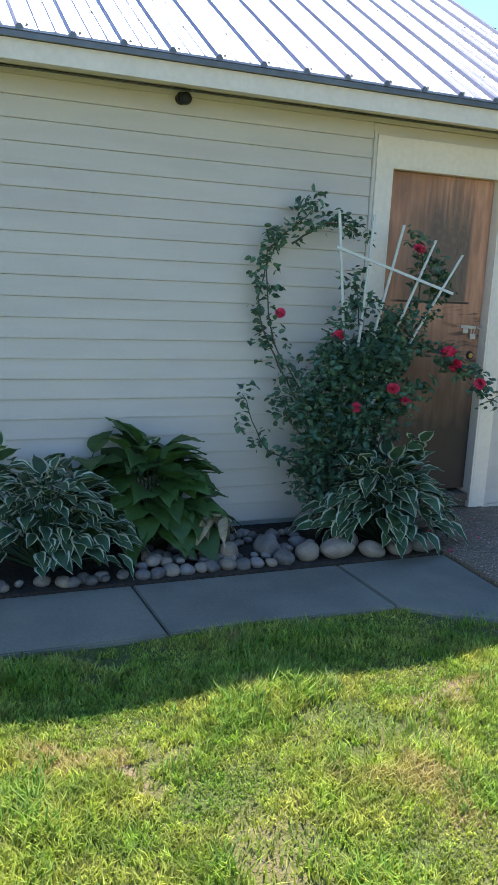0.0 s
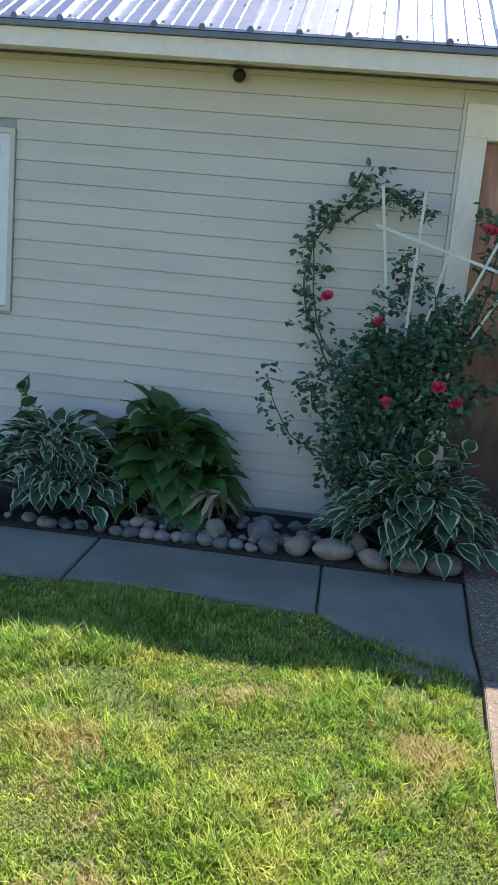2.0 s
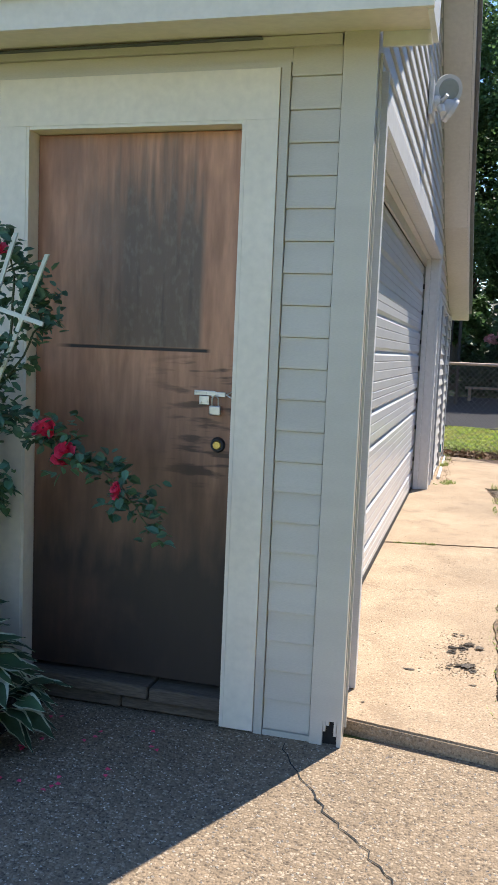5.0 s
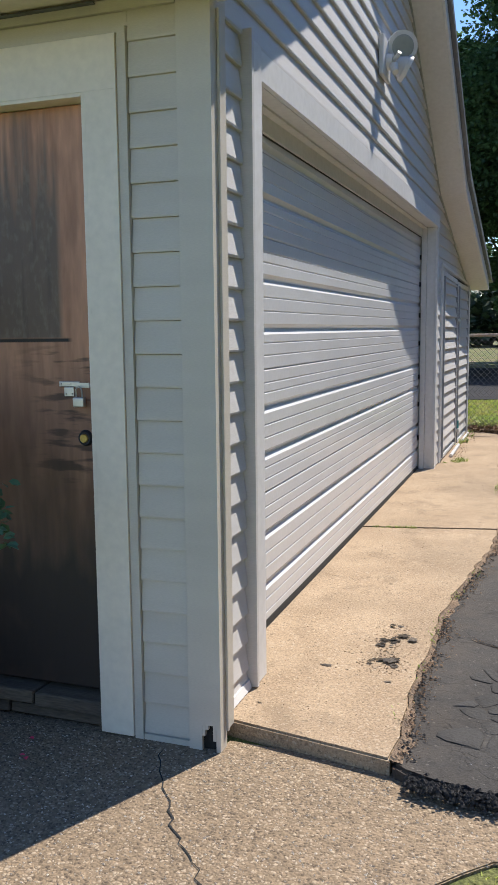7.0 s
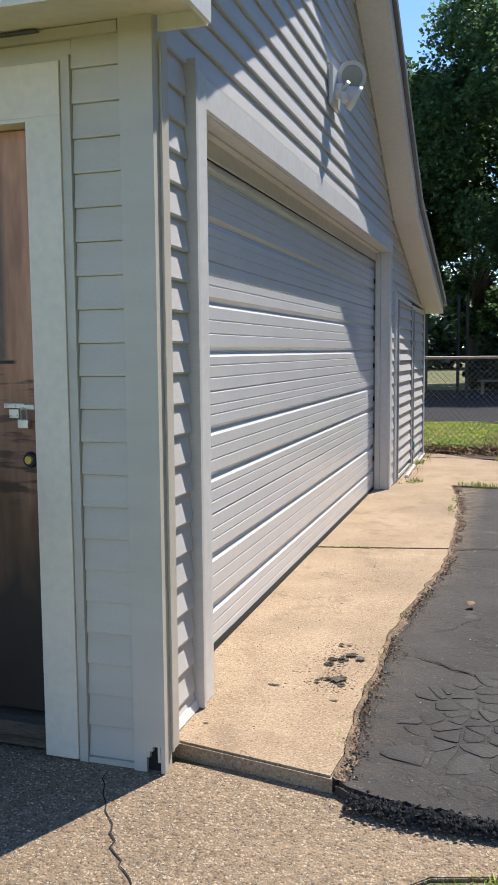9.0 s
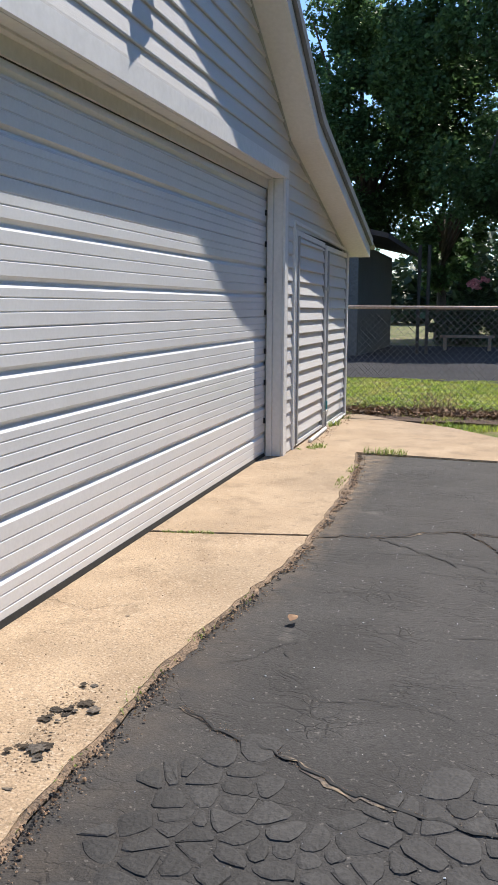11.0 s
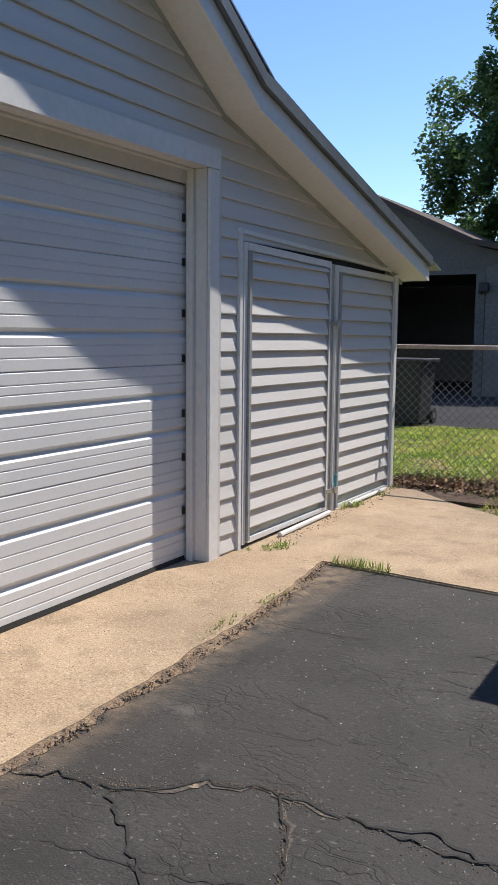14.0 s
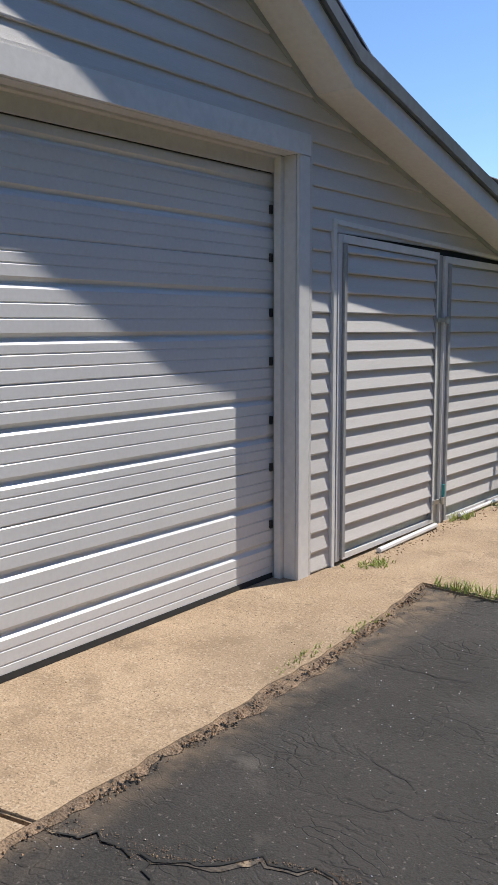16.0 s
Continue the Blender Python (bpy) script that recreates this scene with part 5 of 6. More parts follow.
    for i, (x, y, z) in enumerate(blooms):
        if base is None:
            bm = bmesh.new()
            rr = random.Random(3)
            for k in range(26):
                u = k / 26
                a = k * 2.4
                rad = 0.006 + 0.022 * u
                tilt = 0.2 + 1.15 * u
                w = 0.012 + 0.012 * u
                h = 0.024
                c = Vector((math.cos(a), math.sin(a), 0))
                sd = Vector((-math.sin(a), math.cos(a), 0))
                b0 = c * rad * 0.4
                up = Vector((0, 0, 1)) * math.cos(tilt) + c * math.sin(tilt)
                q = [b0 - sd * w * 0.5, b0 + sd * w * 0.5, b0 + up * h * 0.7 + sd * w, b0 + up * h * 1.05 + c * 0.003, b0 + up * h * 0.7 - sd * w]
                bm.faces.new([bm.verts.new(p + Vector((rr.uniform(-1, 1), rr.uniform(-1, 1), 0)) * 0.001) for p in q])
            me_ob = part("bloom", bm, M_ROSE)
            base = me_ob.data
            ob = me_ob
        else:
            ob = new("bloom", base)
        ob.matrix_basis = Matrix.Identity(4)
        s = r.uniform(0.95, 1.3)
        ob.matrix_basis = pose(x, y, z, r.uniform(35, 95), r.uniform(-35, 35), r.uniform(-50, 50)) @ Matrix.Diagonal((s, s * r.uniform(0.8, 1), s * r.uniform(1, 1.4), 1))
        ob.parent = root
        ob.matrix_parent_inverse = parent_matrix(root).inverted()


rose_bush()


# ---- rocks along the bed ----
def rocks():
    r = random.Random(9)
    meshes = []
    for k in range(7):
        bm = bmesh.new()
        bmesh.ops.create_icosphere(bm, subdivisions=3, radius=0.5)
        sd = k * 7.3
        for v in bm.verts:
            n = noise.noise(v.co * 1.8 + Vector((sd, 0, 0)))
            v.co *= 1 + 0.28 * n
        me = bpy.data.meshes.new("rock")
        bm.to_mesh(me)
        bm.free()
        me.polygons.foreach_set("use_smooth", [True] * len(me.polygons))
        meshes.append(me)
    tan_meshes = []
    for me in meshes:
        a, b = me, me.copy()
        a.materials.append(M_ROCK)
        b.materials.append(M_TAN)
        tan_meshes.append(b)
    def rock(x, y, z, sx, sy, sz_, tan, label):
        ob = new("rock", (tan_meshes if tan else meshes)[r.randrange(7)])
        ob.matrix_basis = pose(x, y, z, r.uniform(-12, 12), r.uniform(-12, 12), r.uniform(0, 360) if sx < 0.14 else r.uniform(-12, 12)) @ Matrix.Diagonal((sx, sy, sz_, 1))
        tagged(ob, label, "rock", "rocks edging the bed")
    big = [(2.00, 4.06, 0.03, 0.14, 0.12, 0.11, 1), (2.19, 4.06, 0.03, 0.22, 0.15, 0.12, 1), (2.40, 4.02, 0.02, 0.17, 0.13, 0.10, 1), (2.58, 4.02, 0.02, 0.16, 0.13, 0.11, 1), (2.76, 4.03, 0.03, 0.18, 0.14, 0.12, 0), (1.80, 4.15, 0.05, 0.15, 0.13, 0.14, 0), (1.85, 4.04, 0.01, 0.12, 0.10, 0.09, 0), (1.55, 4.13, 0.04, 0.13, 0.11, 0.12, 1), (2.30, 4.15, 0.05, 0.15, 0.13, 0.12, 1)]
    for x, y, z, a, b, c, t in big:
        rock(x, y, z, a, b, c, t, "large tan rounded field stone edging the bed" if t else "large grey rounded field stone edging the bed")
    row = 1.04
    while row < 1.80:
        s = r.uniform(0.065, 0.105)
        rock(row, 4.02 + r.uniform(-0.01, 0.02), 0.0, s * 1.1, s, s * 0.75, r.random() < 0.4, "small rounded river rock at the path's edge")
        row += s * 0.95
    for i in range(60):
        x, y = r.uniform(1.05, 2.1), r.uniform(4.08, 4.5)
        s = r.uniform(0.05, 0.10)
        rock(x, y, 0.0 + r.uniform(0, 0.03), s, s * 0.9, s * 0.7, r.random() < 0.3, "small grey river rock in the bed")
    for i in range(34):
        x, y = r.uniform(-0.4, 1.05), r.uniform(3.99, 4.06)
        s = r.uniform(0.05, 0.09)
        rock(x, y, 0.0, s, s * 0.9, s * 0.7, r.random() < 0.3, "small grey river rock under the hosta")


rocks()


# ---- fence ----
def fence():
    F = 13.62
    o = empty("fence", 5.5, F, 0.13, "galvanised chain-link fence with a rusty top rail", "fence")
    x0, x1, z0, z1 = 3.70, 11.0, 0.15, 1.365
    piece("top_rail", tube(bmesh.new(), [(x0, F, 1.38), (x1, F, 1.38)], 0.02, 10), M_RUST, o, "rusty top rail")
    for x in (3.72, 6.75, 9.8):
        p = piece("post", tube(bmesh.new(), [(x, F + 0.03, 0.1), (x, F + 0.03, 1.42)], 0.028, 10), M_FENCE, o)
        bm = bmesh.new()
        bmesh.ops.create_uvsphere(bm, u_segments=10, v_segments=6, radius=0.034, matrix=Matrix.Translation((x, F + 0.03, 1.43)))
        under(part("cap", bm, M_FENCE), p)
    v, f = [], []
    H = z1 - z0
    p = 0.075
    k = x0 - H
    w = 0.0016
    while k < x1:
        for sgn in (1, -1):
            a0 = k if sgn > 0 else k + H
            pts = [(a0, z0), (a0 + sgn * H, z1)]
            (xa, za), (xb, zb) = pts
            if xa > xb:
                xa, za, xb, zb = xb, zb, xa, za
            if xb > x1:
                t = (x1 - xa) / (xb - xa)
                xb, zb = x1, za + (zb - za) * t
            if xa < x0:
                t = (x0 - xa) / (xb - xa)
                xa, za = x0, za + (zb - za) * t
            if xb - xa < 0.01:
                continue
            yy = F - 0.024 + (0.0035 if sgn > 0 else 0)
            b = len(v)
            for x, z in ((xa, za), (xb, zb)):
                v += [(x - w, yy, z + sgn * w), (x + w, yy, z - sgn * w), (x, yy + 2 * w, z)]
            f += [(b, b + 1, b + 4, b + 3), (b + 1, b + 2, b + 5, b + 4), (b + 2, b, b + 3, b + 5)]
        k += p
    under(part("chain_link", (v, f), M_FENCE, label="diamond wire mesh", kind="stuff"), o)


fence()


# ---- beyond the fence ----
def wheelie_bin():
    b = empty("wheelie_bin", 2.27, 18.55, 0.17, "black wheeled rubbish bin with a closed lid", "bin")
    bm = bmesh.new()
    lo = [(2.03, 18.32), (2.51, 18.32), (2.51, 18.86), (2.03, 18.86)]
    hi = [(1.97, 18.25), (2.57, 18.25), (2.57, 18.92), (1.97, 18.92)]
    prism(bm, [(x, y, 0.20) for x, y in lo], [(x, y, 1.10) for x, y in hi])
    bmesh.ops.bevel(bm, geom=list(bm.edges), offset=0.03, segments=2, affect="EDGES")
    piece("body", bm, M_BIN, b)
    bm = one(1.94, 2.62, 18.22, 18.95, 1.105, 1.16, bevel=0.02)
    tube(bm, [(2.05, 18.99, 1.10), (2.49, 18.99, 1.10)], 0.018, 8)
    piece("lid", bm, M_BIN, b, "black lid")
    for x in (1.99, 2.53):
        w = piece("wheel", disc(bmesh.new(), (x, 18.85, 0.29), (1, 0, 0), 0.12, 0.12, 0.05, 20), M_RUBBER, b)
        under(part("hub", disc(bmesh.new(), (x - 0.004, 18.85, 0.29), (1, 0, 0), 0.04, 0.04, 0.058, 12), M_STEEL), w)


wheelie_bin()


def neighbour():
    h = empty("garage_building", -1.0, 25.5, 0.15, "shaded neighbouring garage with a dark open bay and brown roof", "house")
    Y = 25.5
    z = lambda x: 4.9 - 0.42 * abs(x + 1.0)
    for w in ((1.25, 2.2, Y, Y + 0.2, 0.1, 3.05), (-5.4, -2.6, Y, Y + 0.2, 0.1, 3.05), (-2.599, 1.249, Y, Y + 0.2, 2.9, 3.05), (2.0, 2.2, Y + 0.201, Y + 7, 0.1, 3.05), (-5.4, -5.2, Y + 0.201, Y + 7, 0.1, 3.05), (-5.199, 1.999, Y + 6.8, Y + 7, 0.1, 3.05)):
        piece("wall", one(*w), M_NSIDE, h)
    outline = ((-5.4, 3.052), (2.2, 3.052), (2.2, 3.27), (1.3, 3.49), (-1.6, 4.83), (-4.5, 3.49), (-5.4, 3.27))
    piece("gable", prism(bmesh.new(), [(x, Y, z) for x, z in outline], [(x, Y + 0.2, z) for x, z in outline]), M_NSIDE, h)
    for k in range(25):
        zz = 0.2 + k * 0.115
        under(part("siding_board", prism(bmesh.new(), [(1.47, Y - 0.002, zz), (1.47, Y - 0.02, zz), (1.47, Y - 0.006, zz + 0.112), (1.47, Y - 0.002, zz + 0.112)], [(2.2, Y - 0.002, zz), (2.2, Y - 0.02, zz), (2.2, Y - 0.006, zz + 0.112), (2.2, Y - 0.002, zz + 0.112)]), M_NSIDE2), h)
    for sgn in (1, -1):
        a, b = -1.6, -1.6 + sgn * 2.9
        c = -1.6 + sgn * 4.6
        ring = lambda y: [(a, y, 4.84), (b, y, 3.50), (c, y, 3.10), (c, y, 3.22), (b, y, 3.62), (a, y, 4.98)]
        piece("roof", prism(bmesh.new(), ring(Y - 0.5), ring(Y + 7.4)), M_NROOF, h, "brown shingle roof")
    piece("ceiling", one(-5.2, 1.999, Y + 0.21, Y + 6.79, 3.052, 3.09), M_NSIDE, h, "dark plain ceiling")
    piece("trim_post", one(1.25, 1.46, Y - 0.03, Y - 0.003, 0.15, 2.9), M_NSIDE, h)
    bm = one(1.33, 1.39, Y - 0.12, Y - 0.03, 2.45, 2.52)
    box(bm, 1.35, 1.56, Y - 0.2, Y - 0.1, 2.5, 2.7, bevel=0.02)
    piece("floodlight", bm, M_BIN, h, "small dark floodlight")
    for x in (3.55, 3.8):
        tagged(part("post", tube(bmesh.new(), [(x, 27.5, 0.1), (x, 27.5, 3.1)], 0.05, 8), M_BARK), "tall dark post behind the drive", "post")
    bm = one(4.0, 5.6, 29.9, 30.3, 0.55, 0.62)
    for x in (4.1, 5.4):
        box(bm, x, x + 0.1, 29.95, 30.25, 0.17, 0.55)
    tagged(part("bench", bm, M_SLAB), "plain tan wooden bench beside the drive", "bench")


neighbour()


def crown(thing, centre, radii, n, size, material, clumps=40, seed=0, name="crown"):
    """Leaves gathered in many clumps, with gaps between them."""
    g = np.random.default_rng(seed)
    c = g.normal(size=(clumps, 3))
    c /= np.linalg.norm(c, axis=1)[:, None]
    c *= (g.uniform(0.25, 1.0, clumps) ** 0.5)[:, None]
    rad = g.uniform(0.10, 0.27, clumps) * (1.25 - 0.5 * np.linalg.norm(c, axis=1))
    which = g.integers(0, clumps, n)
    d = g.normal(size=(n, 3))
    d /= np.linalg.norm(d, axis=1)[:, None]
    d *= (g.uniform(0.2, 1.0, n) ** 0.5)[:, None]
    p = c[which] + d * rad[which][:, None]
    pos = p * np.array(radii) + np.array(centre)
    pos = pos[pos[:, 2] > 0.2]
    v, f = leaves(pos, size, 0.2, 0.45)
    return under(part(name, (v, f), material, kind="stuff"), thing)


def tree(x, y, h, trunk_r, centre, radii, n, size, seed, label, clumps=60):
    t = empty("tree", x, y, 0.15, label, "tree")
    r = random.Random(seed)
    bm = bmesh.new()
    pts = [(x, y, 0.1), (x + 0.05, y, h * 0.2), (x - 0.05, y + 0.1, h * 0.45), (centre[0], centre[1], h * 0.8)]
    tube(bm, pts, [trunk_r * 1.25, trunk_r, trunk_r * 0.75, trunk_r * 0.25], 10)
    tr = piece("trunk", bm, M_BARK, t, smooth=True)
    bm = bmesh.new()
    for k in range(12):
        a = k * 2.4
        f = r.uniform(0.3, 0.8)
        s = Vector((x, y, h * (0.25 + 0.4 * f)))
        e2 = Vector((centre[0] + math.cos(a) * radii[0] * 0.75, centre[1] + math.sin(a) * radii[1] * 0.75, centre[2] + radii[2] * r.uniform(-0.5, 0.7)))
        tube(bm, [s, (s + e2) / 2 + Vector((0, 0, 0.4)), e2], [trunk_r * 0.4, trunk_r * 0.22, 0.03], 6)
    piece("limb", bm, M_BARK, t)
    crown(t, centre, radii, n, size, M_TREE, clumps, seed)
    return t


tree(6.0, 34.5, 17, 0.35, (7.1, 35.0, 9.5), (5.6, 4.5, 7.6), 110000, 0.16, 11, "tall dense maple with a low spreading crown beyond the drive", 230)
tree(0.6, 37, 12, 0.3, (0.3, 37.0, 8.4), (4.0, 3.5, 5.0), 80000, 0.15, 12, "leafy maple behind the neighbouring garage", 120)
tree(13.5, 33, 15, 0.35, (13.0, 33.0, 8.5), (5.0, 4.5, 7.0), 45000, 0.18, 13, "dense maple beyond the drive", 140)
tree(3.3, 40, 8, 0.2, (3.3, 40.0, 5.2), (2.6, 2.6, 3.6), 12000, 0.2, 14, "small leafy tree in the shade", 40)
tree(-6.5, 60, 10, 0.25, (-6.5, 60.0, 7.0), (4.0, 3.0, 4.6), 9000, 0.3, 15, "distant pale green tree", 40)
tree(9.6, 44, 14, 0.3, (9.6, 44.0, 7.5), (5.5, 4.0, 7.0), 20000, 0.3, 16, "dense dark tree behind the hedge", 70)


def shrub(x, y, z, rx, ry, rz, n, material, label, seed, size=0.1):
    s = empty("shrub", x, y, z, label, "shrub", "shrubs beyond the drive")
    crown(s, (x, y, z + rz * 0.8), (rx, ry, rz), n, size, material, 40, seed, "foliage")
    return s


for i, (x, w) in enumerate(((4.2, 0.9), (5.2, 1.0), (6.2, 0.9))):
    shrub(x, 34.0, 0.15, w, 0.9, 0.85, 6000, M_HEDGE, "dark clipped evergreen shrub", 20 + i)
sh = shrub(4.9, 36.5, 0.9, 0.7, 0.6, 0.8, 2500, M_HEDGE, "shrub topped with pink blossom", 30)
crown(sh, (4.9, 36.3, 2.35), (0.45, 0.4, 0.22), 900, 0.09, M_PINK, 16, 31, "blossom")
shrub(9.5, 35.0, 0.15, 2.0, 1.0, 1.1, 7000, M_HEDGE, "broad dark shrub under the trees", 32)
shrub(13.5, 37.0, 0.15, 3.0, 1.4, 1.8, 8000, M_HEDGE, "broad dark shrub under the trees", 33)

# far wood line
g = np.random.default_rng(40)
n = 60000
px = g.uniform(-70, 110, n)
py = g.uniform(75, 90, n)
top = 8 + 2.5 * np.sin(px * 0.21) + 1.8 * np.sin(px * 0.63 + 1) + 1.0 * np.sin(px * 1.7)
pz = g.uniform(0.1, 1, n) * top * g.uniform(0.6, 1.0, n)
v, f = leaves(np.stack([px, py, pz], 1), 0.75, 0.2, 0.5)
tagged(part("backdrop_wood", (v, f), M_HEDGE, kind="stuff"), "dark line of far woods", "trees")


# unseen tree row, added to block low sky light from the gable side
n = 70000
px, py = g.uniform(15.5, 19.5, n), g.uniform(-14, 27, n)
top = 8.6 + 1.6 * np.sin(py * 0.5) + 1.0 * np.sin(py * 1.3 + 1)
pz = 0.1 + g.uniform(0, 1, n) ** 0.8 * top
v, f = leaves(np.stack([px, py, pz], 1), 0.42, 0.2, 0.5)
tagged(part("sky_screen_trees", (v, f), M_TREE, kind="stuff"), "unseen row of trees added across the drive to cut sky light on the gable", "trees")


# ---- unseen trailer-like box, added so that its shade falls on the drive ----
def trailer():
    t = empty("shadow_caster_box", 7.0, 12.2, 0.15, "unseen trailer-shaped box added to cast a shadow on the drive", "trailer")
    bm = one(6.29, 8.2, 9.66, 13.1, 0.40, 2.1, bevel=0.0)
    bmesh.ops.bevel(bm, geom=list(bm.edges), offset=0.55, segments=8, affect="EDGES")
    piece("body", bm, M_CASTER, t)
    for x in (6.6, 8.05):
        w = piece("wheel", disc(bmesh.new(), (x, 12.1, 0.45), (1, 0, 0), 0.32, 0.32, 0.16, 24), M_RUBBER, t)
        under(part("hub", disc(bmesh.new(), (x - 0.005, 12.1, 0.45), (1, 0, 0), 0.14, 0.14, 0.17, 16), M_STEEL), w)


trailer()


# ---- cracks in the drive ----
def crack(name, pts, w, material, rise, label, seed):
    """A narrow ragged ribbon along a line on the asphalt."""
    r = random.Random(seed)
    fine = []
    for (xa, ya), (xb, yb) in zip(pts, pts[1:]):
        n = max(2, int(math.hypot(xb - xa, yb - ya) / 0.03))
        for i in range(n):
            wx = 0.03 * noise.noise(Vector((xa + i * 0.21, ya, seed)))
            fine.append((xa + (xb - xa) * i / n + r.uniform(-0.012, 0.012) + wx, ya + (yb - ya) * i / n + r.uniform(-0.012, 0.012) - wx))
    v, f = [], []
    for i, (x, y) in enumerate(fine):
        a, b = r.uniform(0.15, 1.0) * w, r.uniform(0.15, 1.0) * w
        if "rim" in name:
            a *= max(0.03, 0.25 + 2.0 * noise.noise(Vector((x * 2.6, y * 2.6, 1 + seed))))
            b *= max(0.03, 0.25 + 2.0 * noise.noise(Vector((x * 2.6, y * 2.6, 5 + seed))))
        if i in (0, len(fine) - 1):
            a = b = 0.001
        j = min(i + 1, len(fine) - 1)
        k = max(i - 1, 0)
        dx, dy = fine[j][0] - fine[k][0], fine[j][1] - fine[k][1]
        ln = math.hypot(dx, dy) or 1
        nx, ny = -dy / ln, dx / ln
        for s in (-a, b):
            xx, yy = x + nx * s, y + ny * s
            v.append((xx, yy, az_(xx, yy) + rise))
        if i:
            q = 2 * i
            f.append((q - 2, q, q + 1, q - 1))
    return tagged(part(name, (v, f), material, kind="structure"), label, "crack")


long_crack = [(4.79, 8.04), (4.93, 8.13), (5.10, 8.14), (5.22, 8.20), (5.40, 8.33), (5.55, 8.38), (5.60, 8.38), (5.75, 8.36), (6.2, 8.34), (7.0, 8.42)]
crack("crack_rim", long_crack, 0.034, M_RIM, 0.0025, "pale crumbled rim of a long crack in the asphalt", 1)
crack("crack_line", long_crack, 0.0065, M_DARK, 0.006, "dark open crack in the asphalt", 1)
c2 = [(5.12, 8.15), (5.20, 8.07), (5.35, 7.96), (5.50, 7.84), (5.62, 7.66)]
crack("crack_line", c2, 0.007, M_DARK, 0.005, "dark open crack in the asphalt", 2)
c3 = [(5.59, 8.38), (5.71, 8.2), (5.78, 8.05), (5.86, 7.78)]
crack("crack_rim", c3, 0.028, M_RIM, 0.0025, "pale crumbled rim of a crack in the asphalt", 3)
crack("crack_line", c3, 0.006, M_DARK, 0.006, "dark open crack in the asphalt", 3)
c4 = [(4.80, 5.93), (5.0, 5.79), (5.15, 5.74), (5.43, 5.58), (5.8, 5.5), (6.3, 5.55)]
crack("crack_rim", c4, 0.022, M_RIM, 0.0025, "pale crumbled rim of a crack in the asphalt", 4)
crack("crack_line", c4, 0.008, M_DARK, 0.006, "dark open crack in the asphalt", 4)


crack("crack_line", [(5.905, 8.36), (6.05, 8.43), (6.25, 8.35), (6.5, 8.25)], 0.007, M_DARK, 0.006, "dark open crack in the asphalt", 8)
r4 = random.Random(31)
for k in range(36):
    x, y = r4.uniform(4.95, 7.0), r4.uniform(6.0, 10.6)
    a = r4.gauss(0.0, 0.5)
    pts, ln = [(x, y)], r4.uniform(0.06, 0.22)
    for j in range(3):
        a += r4.uniform(-0.6, 0.6)
        pts.append((pts[-1][0] + math.cos(a) * ln, pts[-1][1] + math.sin(a) * ln * 0.6))
    crack("crack_line", pts, r4.uniform(0.002, 0.004), M_DARK, 0.0035, "thin dark hairline crack in the asphalt", 50 + k)
keep_az = az_
az_ = lambda x, y: -0.012 + 0.002 * (y - 2.9)
crack("crack_line", [(3.86, 4.66), (3.93, 4.50), (4.04, 4.33), (4.13, 4.19), (4.28, 4.02), (4.36, 3.9)], 0.004, M_DARK, 0.0035, "thin dark crack across the pebble pad", 6)
az_ = lambda x, y: slab_z(y)
crack("crack_line", [(3.86, 7.865), (4.2, 7.91), (4.5, 7.98), (4.76, 8.04)], 0.006, M_SOIL, 0.004, "dark joint across the concrete apron", 9)
crack("crack_line", [(3.86, 6.7), (4.1, 6.62), (4.3, 6.75)], 0.002, M_SOIL, 0.003, "hairline crack in the apron", 10)
az_ = keep_az


